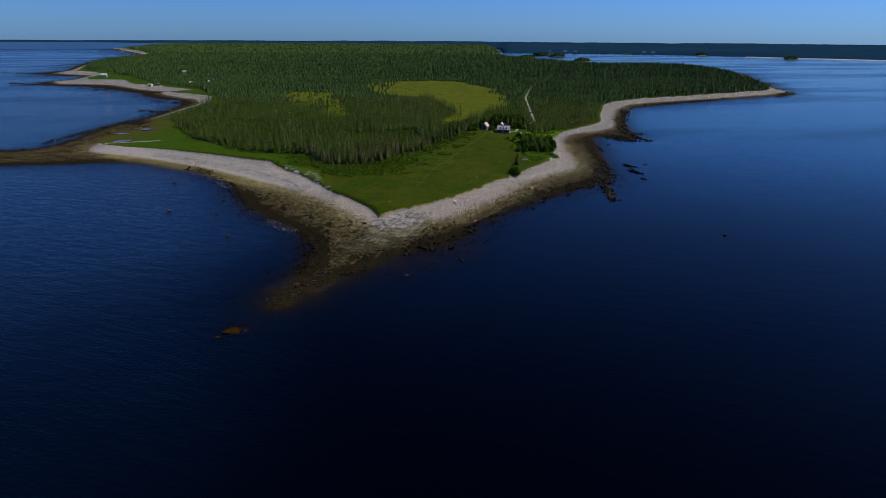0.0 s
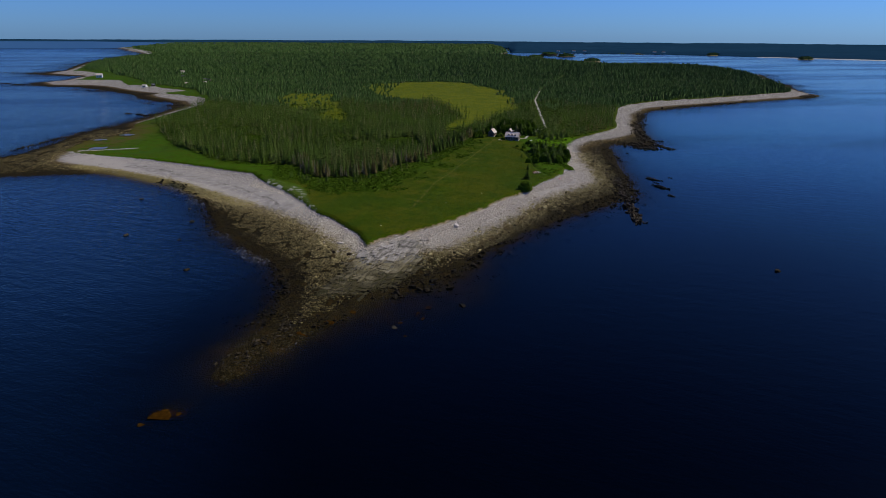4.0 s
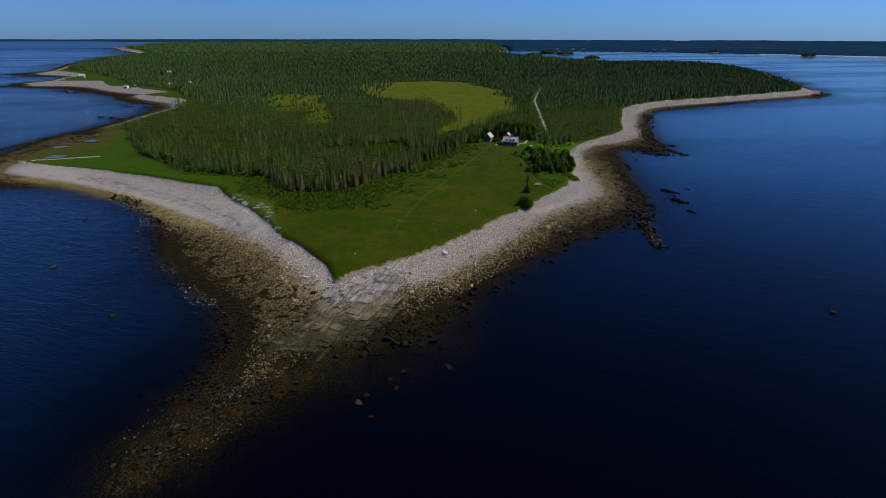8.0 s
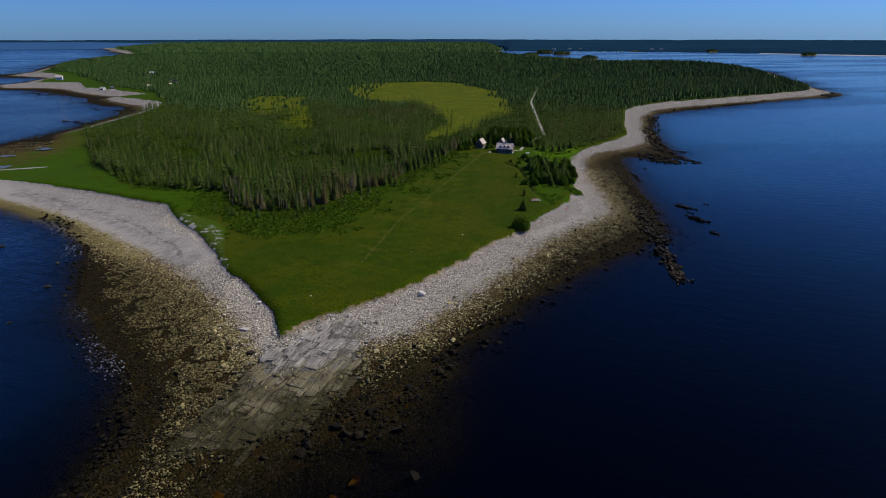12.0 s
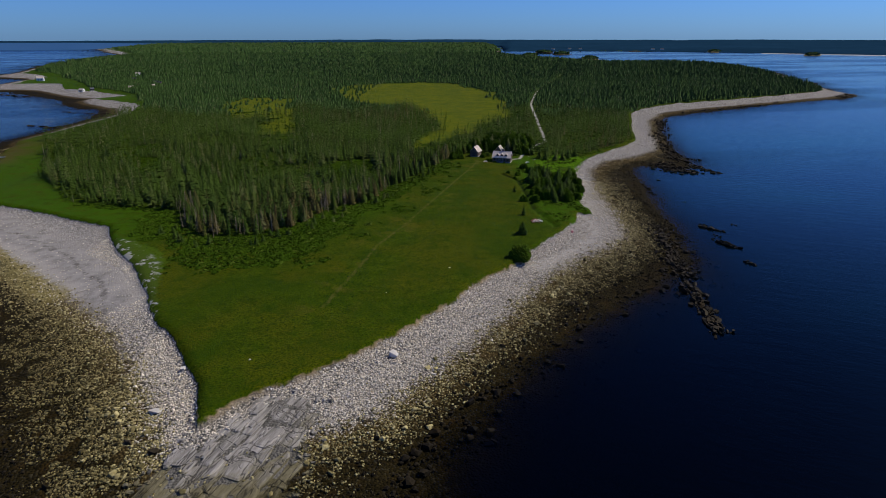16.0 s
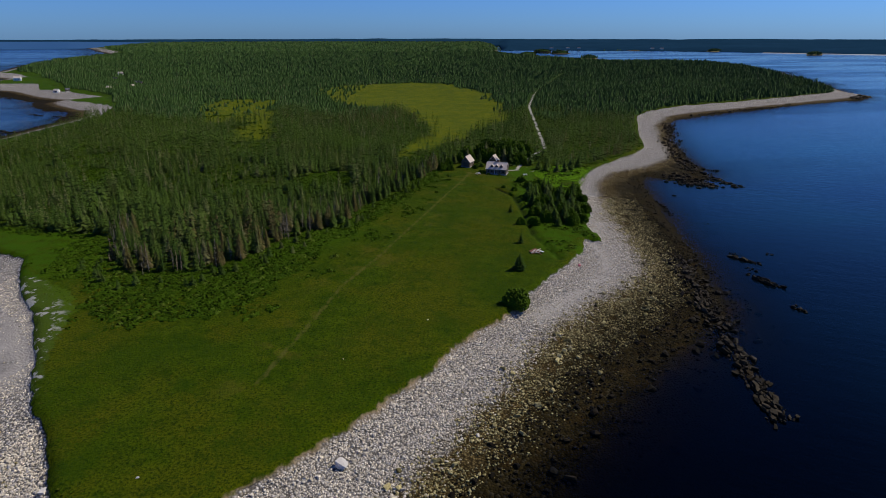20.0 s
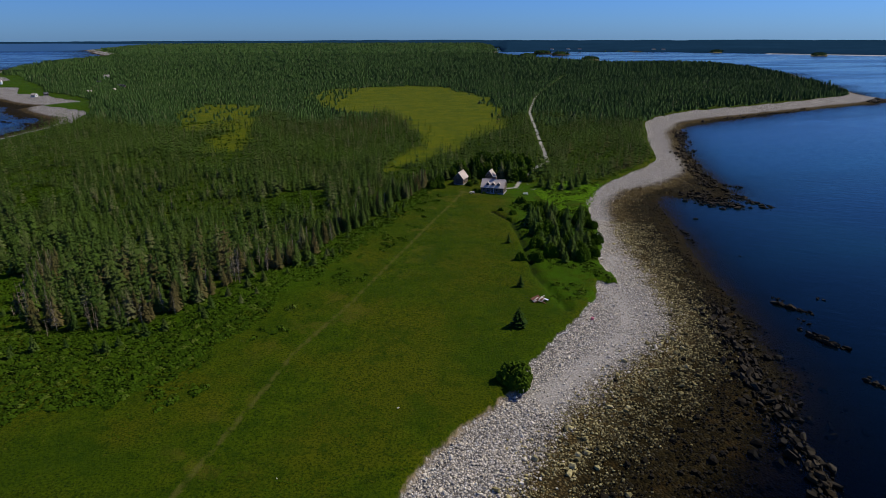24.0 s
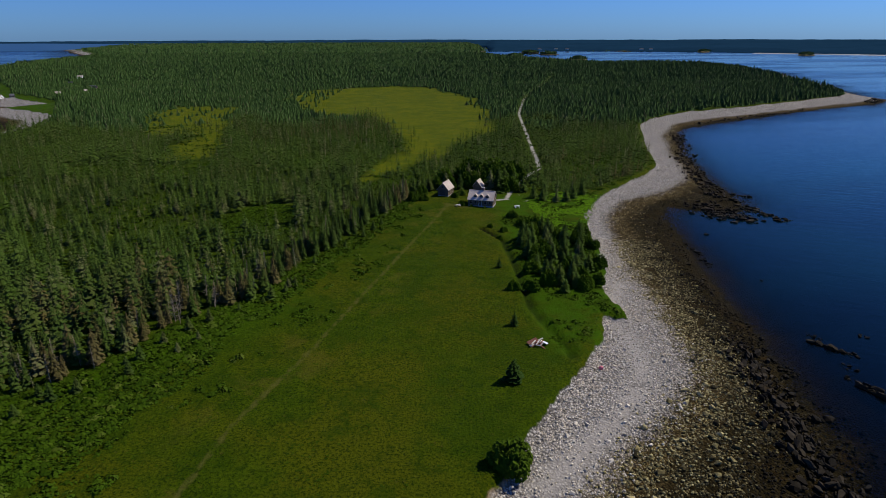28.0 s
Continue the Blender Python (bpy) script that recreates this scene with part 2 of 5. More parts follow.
# ---- materials ----
class Shader:
    """A small builder of procedural materials."""

    def __init__(self, name, rough=0.85, metal=0.0, specular=0.3):
        self.mat = bpy.data.materials.new(name)
        self.mat.use_nodes = True
        self.tree = self.mat.node_tree
        self.out = self.tree.nodes["Principled BSDF"]
        self.out.inputs["Roughness"].default_value = rough
        self.out.inputs["Metallic"].default_value = metal
        self.out.inputs["Specular IOR Level"].default_value = specular
        self.place = self.node("ShaderNodeNewGeometry").outputs["Position"]
        self.local = self.node("ShaderNodeTexCoord").outputs["Object"]

    def node(self, kind, **settings):
        n = self.tree.nodes.new(kind)
        for key, value in settings.items():
            setattr(n, key, value)
        return n

    def put(self, socket, value):
        if isinstance(value, bpy.types.NodeSocket):
            self.tree.links.new(value, socket)
        elif isinstance(value, tuple) and len(value) == 3 and socket.type == "RGBA":
            socket.default_value = (*value, 1)
        else:
            socket.default_value = value

    def turned(self, where, turn):
        at = self.place if where is None else where
        if turn:
            m = self.node("ShaderNodeMapping")
            m.inputs["Rotation"].default_value = (0, 0, radians(turn))
            self.put(m.inputs["Vector"], at)
            at = m.outputs[0]
        return at

    def noise(self, scale, detail=3.0, where=None, stretch=None, rough=0.55, turn=0.0):
        n = self.node("ShaderNodeTexNoise")
        at = self.turned(where, turn)
        if stretch:
            m = self.node("ShaderNodeMapping")
            m.inputs["Scale"].default_value = stretch
            self.put(m.inputs["Vector"], at)
            at = m.outputs[0]
        self.put(n.inputs["Vector"], at)
        n.inputs["Scale"].default_value, n.inputs["Detail"].default_value, n.inputs["Roughness"].default_value = scale, detail, rough
        return n.outputs["Fac"]

    def cells(self, scale, feature="F1", output="Distance", where=None, stretch=None, turn=0.0):
        n = self.node("ShaderNodeTexVoronoi", feature=feature)
        at = self.turned(where, turn)
        if stretch:
            m = self.node("ShaderNodeMapping")
            m.inputs["Scale"].default_value = stretch
            self.put(m.inputs["Vector"], at)
            at = m.outputs[0]
        self.put(n.inputs["Vector"], at)
        n.inputs["Scale"].default_value = scale
        return n.outputs[output]

    def attr(self, name):
        return self.node("ShaderNodeAttribute", attribute_name=name).outputs["Fac"]

    def chance(self):
        return self.node("ShaderNodeObjectInfo").outputs["Random"]

    def math(self, operation, a, b=0.0):
        n = self.node("ShaderNodeMath", operation=operation)
        self.put(n.inputs[0], a), self.put(n.inputs[1], b)
        return n.outputs[0]

    def span(self, value, low, high, a=0.0, b=1.0):
        n = self.node("ShaderNodeMapRange", interpolation_type="SMOOTHSTEP")
        for i, v in enumerate((value, low, high, a, b)):
            self.put(n.inputs[i], v)
        return n.outputs[0]

    def mix(self, fac, a, b, blend="MIX"):
        n = self.node("ShaderNodeMix", data_type="RGBA", blend_type=blend)
        self.put(n.inputs[0], fac), self.put(n.inputs[6], a), self.put(n.inputs[7], b)
        return n.outputs[2]

    def bump(self, height_socket, strength=0.5, distance=0.1):
        n = self.node("ShaderNodeBump")
        n.inputs["Strength"].default_value, n.inputs["Distance"].default_value = strength, distance
        self.put(n.inputs["Height"], height_socket)
        self.put(self.out.inputs["Normal"], n.outputs[0])

    def done(self, color, rough=None):
        self.put(self.out.inputs["Base Color"], color)
        if rough is not None:
            self.put(self.out.inputs["Roughness"], rough)
        return self.mat


def plain(name, a, b, scale=3.0, rough=0.8, metal=0.0, bump=0.3, stretch=None, specular=0.2):
    """A two-tone weathered surface."""
    s = Shader(name, rough, metal, specular)
    grain = s.noise(scale, 4, s.local, stretch)
    blotch = s.noise(scale * 0.13, 2, s.local)
    c = s.mix(s.span(grain, 0.3, 0.7), a, b)
    c = s.mix(s.span(blotch, 0.35, 0.7, 0.0, 0.35), c, tuple(v * 0.6 for v in a))
    s.bump(grain, bump, 0.05)
    return s.done(c)


def foliage(name, dark, light, odd, odd_share=0.12, dull=None, soft=0.4):
    """Leaves or needles, with each plant in a shade of its own."""
    s = Shader(name, 0.85, specular=0.03)
    shade = s.math("FRACT", s.math("ADD", s.attr("tint"), s.chance()))
    c = s.mix(shade, dark, light)
    c = s.mix(s.span(shade, 1 - odd_share, 1 - odd_share * 0.5), c, odd)
    c = s.mix(s.span(s.noise(1.3, 3), 0.35, 0.7, 0.0, 0.4), c, tuple(v * 1.5 for v in light))
    c = s.mix(s.span(s.noise(0.02, 3), 0.4, 0.65, 0.0, 0.55), c, (light[0] * 1.1, light[1] * 1.2, light[2]))
    # fine needles and leaves scatter the light upwards, so a crown shades more softly than its boughs' planes
    up = s.node("ShaderNodeMix", data_type="VECTOR")
    up.inputs[0].default_value, up.inputs[5].default_value = soft, (0.0, 0.0, 1.0)
    s.put(up.inputs[4], s.node("ShaderNodeNewGeometry").outputs["Normal"])
    level = s.node("ShaderNodeVectorMath", operation="NORMALIZE")
    s.put(level.inputs[0], up.outputs[1])
    s.put(s.out.inputs["Normal"], level.outputs[0])
    if dull:
        c = s.mix(s.math("MULTIPLY", s.span(s.noise(0.045, 4, rough=0.65), 0.46, 0.64), s.span(shade, 0.25, 0.6, 0.1, 0.6)), c, dull)
    return s.done(c)


def ground_material():
    s = Shader("ground_surface", 0.95, specular=0.03)
    veg, wet, forest, bog, road, trail, ledge, marsh, fern = [s.attr(k) for k in ("veg", "wet", "forest", "bog", "road", "trail", "ledge", "marsh", "fern")]
    patch, sand = s.attr("patch"), s.attr("sand")
    waver = s.math("SUBTRACT", s.noise(0.5, 4), 0.5)
    fine = s.noise(2.2, 5, rough=0.7)
    broad = s.noise(0.035, 4, rough=0.65)
    middle = s.noise(0.2, 4, rough=0.65)
    # meadow
    grass = s.mix(s.span(middle, 0.3, 0.7), (0.027, 0.049, 0.0006), (0.047, 0.070, 0.0012))
    grass = s.mix(s.span(broad, 0.42, 0.62, 0.0, 0.75), grass, (0.066, 0.069, 0.002))
    grass = s.mix(s.span(s.noise(0.9, 4), 0.60, 0.75, 0.0, 0.6), grass, (0.070, 0.070, 0.006))
    grass = s.mix(s.span(fine, 0.42, 0.66, 0.0, 0.9), grass, (0.008, 0.018, 0.0005))
    grass = s.mix(s.span(s.noise(0.28, 6, rough=0.75, turn=30), 0.52, 0.64, 0.0, 0.55), grass, (0.012, 0.028, 0.0006))
    grass = s.mix(s.math("MULTIPLY", s.span(trail, 3.0, 11.0, 1.0, 0.0), s.span(s.noise(0.11, 4), 0.52, 0.62, 0.0, 0.4)), grass, (0.080, 0.072, 0.008))
    grass = s.mix(s.span(s.noise(0.1, 5, rough=0.7), 0.5, 0.66, 0.0, 0.6), grass, (0.016, 0.036, 0.0008))
    # the ditch line's shade is put into the colour as a dark strip
    grass = s.mix(s.span(s.attr("ditch"), 0.5, 1.4, 0.95, 0.0), grass, (0.008, 0.010, 0.002))
    grass = s.mix(s.math("MULTIPLY", fern, s.span(middle, 0.25, 0.6)), grass, (0.030, 0.068, 0.001))
    grass = s.mix(s.span(s.math("ADD", trail, s.math("MULTIPLY", waver, 1.6)), 0.1, 0.8, 0.7, 0.0), grass, (0.074, 0.072, 0.014))
    pale = s.mix(s.span(s.noise(0.22, 5, rough=0.7), 0.52, 0.57), (0.044, 0.070, 0.008), (0.33, 0.32, 0.285))
    grass = s.mix(s.span(s.math("ADD", patch, s.math("MULTIPLY", waver, 6.0)), -0.6, 0.8, 0.0, 0.85), grass, s.mix(s.span(s.math("ADD", veg, s.math("MULTIPLY", waver, 9.0)), 3.0, 8.0), pale, s.mix(middle, (0.038, 0.070, 0.003), (0.054, 0.090, 0.005))))
    bog_tone = s.mix(s.span(middle, 0.3, 0.7), (0.068, 0.090, 0.0015), (0.104, 0.106, 0.002))
    bog_tone = s.mix(s.span(s.noise(0.06, 6, rough=0.7), 0.42, 0.62, 0.0, 0.6), bog_tone, (0.040, 0.062, 0.003))
    bog_tone = s.mix(s.span(fine, 0.45, 0.7, 0.0, 0.7), bog_tone, (0.022, 0.036, 0.002))
    floor = s.mix(s.span(middle, 0.35, 0.65), (0.014, 0.026, 0.001), (0.034, 0.055, 0.002))
    c = s.mix(forest, grass, floor)
    c = s.mix(bog, c, bog_tone)
    c = s.mix(s.math("MULTIPLY", marsh, s.span(s.noise(0.1, 5, rough=0.7), 0.36, 0.56, 0.0, 0.85)), c, (0.060, 0.048, 0.012))
    gravel = s.mix(fine, (0.28, 0.25, 0.21), (0.42, 0.39, 0.34))
    c = s.mix(s.span(s.math("ADD", road, s.math("MULTIPLY", waver, 2.8)), 0.4, 1.3, 0.9, 0.0), c, gravel)
    # bare soil of the bank
    edge = s.math("ADD", veg, s.math("MULTIPLY", waver, 1.2))
    worn = s.span(s.noise(0.16, 4, rough=0.7), 0.44, 0.58, 0.1, 1.0)
    c = s.mix(s.math("MULTIPLY", s.attr("bank"), s.math("MULTIPLY", worn, s.span(edge, 0.15, 0.6, 1.0, 0.0))), c, (0.21, 0.155, 0.09))
    beach_bank = s.math("MULTIPLY", s.math("MULTIPLY", s.attr("bank"), worn), s.span(edge, -1.0, -0.2))
    # shingle
    cell = s.cells(2.1, output="Color")
    stone = s.node("ShaderNodeSeparateColor")
    s.put(stone.inputs[0], cell)
    shingle = s.mix(stone.outputs[0], (0.15, 0.134, 0.112), (0.55, 0.505, 0.445))
    shingle = s.mix(s.span(middle, 0.4, 0.75, 0.0, 0.4), shingle, (0.33, 0.32, 0.31))
    # shade in the gaps between stones is put into the colour as dark rims
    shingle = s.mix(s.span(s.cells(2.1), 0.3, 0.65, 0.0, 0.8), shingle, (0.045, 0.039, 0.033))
    shingle = s.mix(s.math("MULTIPLY", sand, s.span(middle, 0.2, 0.5)), shingle, s.mix(fine, (0.22, 0.20, 0.175), (0.36, 0.325, 0.28)))
    # storm lines of dark wrack and a bare grey terrace below them
    wrack = s.math("ADD", s.attr("wrack"), s.math("MULTIPLY", waver, 3.0))
    shingle = s.mix(s.math("MULTIPLY", s.span(wrack, 3.0, 9.0, 0.8, 0.0), sand), shingle, s.mix(s.span(middle, 0.3, 0.7), (0.15, 0.137, 0.125), (0.27, 0.25, 0.225)))
    shingle = s.mix(s.math("MULTIPLY", s.span(wrack, 0.1, 1.3, 0.7, 0.0), s.math("MULTIPLY", sand, s.span(s.noise(0.3, 5, rough=0.75), 0.40, 0.60))), shingle, (0.035, 0.028, 0.021))
    weed = s.mix(stone.outputs[1], (0.005, 0.0038, 0.001), (0.022, 0.016, 0.005))
    weed = s.mix(s.span(stone.outputs[2], 0.8, 0.95, 0.0, 0.2), weed, (0.09, 0.08, 0.055))
    weed = s.mix(s.span(middle, 0.5, 0.75, 0.0, 0.7), weed, (0.030, 0.017, 0.004))
    tide = s.math("ADD", wet, s.math("MULTIPLY", waver, 9.0))
    # tan tide stain, darkened further to carry the shade between loose stones
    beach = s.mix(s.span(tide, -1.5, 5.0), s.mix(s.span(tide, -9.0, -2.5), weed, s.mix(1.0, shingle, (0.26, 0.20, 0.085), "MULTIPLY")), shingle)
    stain = s.mix(fine, (0.13, 0.105, 0.030), (0.25, 0.20, 0.075))
    beach = s.mix(s.math("MULTIPLY", s.span(s.attr("yellow"), 2.0, 9.0, 0.85, 0.0), s.math("MULTIPLY", s.span(tide, -9.0, -3.0), s.span(tide, 6.0, 1.0))), beach, stain)
    slab = s.mix(s.span(s.noise(0.7, 6, stretch=(1.0, 0.16, 1.0), turn=16), 0.3, 0.7), (0.10, 0.092, 0.075), (0.30, 0.278, 0.235))
    slab = s.mix(0.5, slab, (0.02, 0.018, 0.014))
    slab = s.mix(s.span(tide, -15.0, -3.0, 0.92, 0.0), slab, s.mix(middle, (0.014, 0.012, 0.004), (0.045, 0.042, 0.013)))
    beach = s.mix(s.span(s.math("ADD", ledge, s.math("MULTIPLY", waver, 5.0)), -1.0, 1.2), beach, slab)
    beach = s.mix(s.math("MULTIPLY", beach_bank, 0.6), beach, (0.25, 0.195, 0.125))
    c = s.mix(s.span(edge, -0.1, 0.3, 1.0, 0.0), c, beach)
    rock = s.math("SUBTRACT", 1.0, s.span(edge, -0.1, 0.3))
    relief = s.mix(rock, s.math("MULTIPLY", fine, 0.8), s.math("MULTIPLY", s.cells(2.1), s.math("SUBTRACT", s.math("MULTIPLY", sand, 0.8), 1.0)))
    s.bump(relief, 0.9, 0.35)
    return s.done(c)


def water_material():
    s = Shader("sea_water", 0.12, specular=0.078)
    s.out.inputs["IOR"].default_value = 1.333
    at = s.node("ShaderNodeSeparateXYZ")
    s.put(at.inputs[0], s.place)
    x, y = at.outputs[0], at.outputs[1]
    # the wind ruffles the western side and the open bay; the eastern lee lies calm
    drift = s.math("MULTIPLY", s.math("SUBTRACT", s.noise(0.008, 3), 0.5), 160.0)
    ruffled = s.span(s.math("ADD", x, drift), -110.0, 10.0, 1.0, 0.0)
    swell = s.noise(0.30, 3, stretch=(0.35, 1.0, 1.0), turn=24)
    chop = s.noise(1.3, 3, stretch=(0.4, 1.0, 1.0), turn=18)
    ripple = s.math("ADD", s.math("MULTIPLY", swell, 1.7), s.math("MULTIPLY", chop, 0.8))
    s.bump(s.math("MULTIPLY", ripple, s.math("ADD", s.math("MULTIPLY", ruffled, 1.7), 0.4)), 0.25, 0.5)
    s.put(s.out.inputs["Alpha"], s.math("SUBTRACT", 1.0, s.math("MULTIPLY", s.attr("clear"), 0.95)))
    slick = s.noise(0.006, 4, stretch=(0.35, 1.0, 1.0), turn=-20)
    s.put(s.out.inputs["Roughness"], s.span(slick, 0.45, 0.6, 0.10, 0.2))
    deep = s.mix(s.noise(0.01, 3), (0.00002, 0.00018, 0.0006), (0.00005, 0.0004, 0.0013))
    # silty, greener cove water; sky reflection is put into its colour and the west's
    cove = s.math("MULTIPLY", s.span(s.math("ADD", y, drift), -30.0, 210.0), s.span(x, 80.0, 230.0))
    cove = s.math("MULTIPLY", cove, s.span(y, 2600.0, 900.0))
    teal = s.mix(s.span(s.noise(0.0045, 5, rough=0.6, stretch=(0.5, 1.0, 1.0), turn=-25), 0.36, 0.66), (0.0015, 0.0120, 0.027), (0.0022, 0.0290, 0.041))
    c = s.mix(cove, deep, teal)
    west = s.math("MULTIPLY", ruffled, s.span(y, -190.0, 20.0, 0.25, 1.0))
    return s.done(s.mix(west, c, s.mix(s.noise(0.02, 3), (0.0020, 0.0090, 0.028), (0.0030, 0.0130, 0.039))))


GROUND = ground_material()
WATER = water_material()
NEEDLES = foliage("spruce_needles", (0.011, 0.027, 0.0045), (0.055, 0.085, 0.014), (0.110, 0.102, 0.048), 0.14, (0.052, 0.058, 0.017), 0.35)
BROWN_NEEDLES = foliage("browned_needles", (0.036, 0.033, 0.009), (0.098, 0.080, 0.030), (0.03, 0.045, 0.008), 0.3, None, 0.25)
LEAVES = foliage("alder_leaves", (0.012, 0.030, 0.001), (0.037, 0.066, 0.003), (0.070, 0.092, 0.012), 0.1, None, 0.3)
BARK = plain("grey_bark", (0.10, 0.085, 0.07), (0.20, 0.18, 0.155), 6.0, stretch=(1, 1, 0.2))
DEAD = plain("weathered_dead_wood", (0.17, 0.132, 0.080), (0.31, 0.25, 0.165), 5.0, stretch=(1, 1, 0.2))
# green of the far trees, with some blue distance haze put into the colour
FAR_NEEDLES = foliage("hazed_distant_conifers", (0.014, 0.038, 0.009), (0.049, 0.083, 0.021), (0.080, 0.090, 0.038), 0.10, None, 0.6)
# blue distance haze is put into the ridge's base colour
HAZED_WOODS = plain("hazed_distant_woods", (0.008, 0.030, 0.056), (0.011, 0.036, 0.066), 0.02, 0.95, specular=0.0)

# matte blue carries the sky's reflection on far water in its colour
FAR_SEA = plain("matte_far_sea", (0.030, 0.085, 0.19), (0.034, 0.092, 0.20), 0.004, 0.95, specular=0.0)


# ---- ground and sea ----
def axis(low, high, step, end_low, end_high, growth=1.07):
    mid = list(np.arange(low, high + step / 2, step))
    left, right = [], []
    v, d = low, step
    while v > end_low:
        d = min(d * growth, 180)
        v -= d
        left.append(v)
    v, d = high, step
    while v < end_high:
        d = min(d * growth, 180)
        v += d
        right.append(v)
    return np.array(left[::-1] + mid + right)


def grid(xs, ys):
    x, y = np.meshgrid(xs, ys)
    nx, ny = len(xs), len(ys)
    i = (np.arange(ny - 1)[:, None] * nx + np.arange(nx - 1)[None]).ravel()
    return x.ravel(), y.ravel(), np.stack([i, i + 1, i + nx + 1, i + nx], 1)


SURFACE = []


def height_at(x, y):
    """The built ground's height at points."""
    xs, ys, z = SURFACE
    i, j = np.clip(np.searchsorted(xs, x) - 1, 0, len(xs) - 2), np.clip(np.searchsorted(ys, y) - 1, 0, len(ys) - 2)
    u, v = (x - xs[i]) / (xs[i + 1] - xs[i]), (y - ys[j]) / (ys[j + 1] - ys[j])
    return (z[j, i] * (1 - u) + z[j, i + 1] * u) * (1 - v) + (z[j + 1, i] * (1 - u) + z[j + 1, i + 1] * u) * v


def build_ground():
    xs, ys = axis(-125, 195, 1.2, -5200, 5200, 1.07), axis(-95, 270, 1.2, -1500, 5200, 1.05)
    x, y, quads = grid(xs, ys)
    veg, wet, sea = plan(x, y)
    z = height(x, y, veg, wet, sea)
    woods = inside_distance(FOREST, x + 3 * fbm(x, y, 12), y + 3 * fbm(x + 40, y, 12))
    bog = np.maximum(inside_distance(BOG, x + 9 * fbm(x, y, 25), y + 12 * fbm(x, y + 70, 25)), inside_distance(BOG_WEST, x + 14 * fbm(x, y, 25), y + 18 * fbm(x, y + 70, 25)))
    road, trail = np.minimum(np.minimum(line_distance(ROAD, x, y), line_distance(LOOP, x, y) * 1.5 + 0.75), line_distance(BAR, x, y) * 0.6), np.minimum(line_distance(TRAIL, x, y), line_distance(YARD, x, y) * 0.35)
    ledge = inside_distance(LEDGE, x, y)
    ditch = line_distance(DITCH, x, y)
    z = z - 1.1 * np.exp(-(ditch / 0.8) ** 2)
    z = z + np.where(z > -0.5, 0.25 * smooth(ledge / 3), 0)
    z = z + 4.0 * smooth((y - 950) / 350) * smooth(woods / 40) * (0.8 + 0.5 * fbm(x, y, 420)) + 14 * smooth((y - 2300) / 1500) * smooth(woods / 200)
    z = np.where(inside_distance(FAR_EAST[:9] + [(300, 7000)], x, y) > 6, -4, z)
    for mx, my, wide, top in ((-30.5, -101, 5.0, 1.7), (-22.5, -86, 4.5, 0.8)):
        z = z + top * np.exp(-(((x - mx) ** 2 + (y - my) ** 2) / wide ** 2))
    pond = np.exp(-(((x + 217) / 9) ** 2 + ((y - 217) / 11) ** 2) ** 2)
    z = z - pond * 0.9
    SURFACE.extend((xs, ys, z.reshape(len(ys), len(xs))))
    marsh = smooth(2.0 * np.exp(-(((x + 236) / 30) ** 2 + ((y - 245) / 75) ** 2)) - 0.2)
    fern = smooth((x - 74) / 8) * smooth((262 - y) / 10) * smooth((y - 118) / 10) + smooth((40 - np.abs(x + 5)) / 30) * smooth((y - 70) / 15) * smooth(1 - woods / -22) + smooth((-48 - x) / 22)
    sand = np.maximum(np.exp(-(line_distance(SAND, x, y) / 15) ** 2), 0.8 * np.exp(-(line_distance(SAND_EAST, x, y) / 3.5) ** 2))
    me = mesh_arrays("ground", np.stack([x, y, z], 1), quads, (
        ("veg", np.clip(veg, -60, 60)), ("wet", np.clip(wet, -60, 60)), ("forest", smooth((woods + 1) / 5) * (bog < 3)), ("bog", smooth((bog + 3) / 8)),
        ("road", np.minimum(road, 20)), ("trail", np.minimum(trail, 20)), ("ledge", np.clip(ledge, -20, 20)), ("marsh", marsh), ("fern", np.clip(fern, 0, 1)), ("patch", np.clip(inside_distance(PATCH, x, y), -20, 20)), ("sand", sand), ("wrack", np.minimum(line_distance(WRACK, x + 4 * fbm(x, y, 14), y + 4 * fbm(x + 20, y, 14)), 30)), ("yellow", np.minimum(line_distance(YELLOW, x, y), 30)), ("ditch", np.minimum(ditch, 9)), ("bank", smooth(1.6 - line_distance(BANK, x, y) / 4))), True)
    ground = part("ground", me, GROUND)
    return tagged(ground, "green headland with meadow, boggy clearing and grey shingle shore", "ground", kind="structure")


def build_sea():
    x, y, quads = grid(axis(-130, 200, 3, -5200, 5200, 1.1), axis(-110, 280, 3, -1500, 5200, 1.1))
    depth = np.maximum(-height_at(x, y), 0)
    me = mesh_arrays("water", np.stack([x, y, np.zeros_like(x)], 1), quads, (("clear", np.exp(-depth / 0.95)),), True)
    return tagged(part("water", me, WATER), "calm dark blue sea with fine ripples", "sea", kind="structure")


GROUND_OB = build_ground()
build_sea()


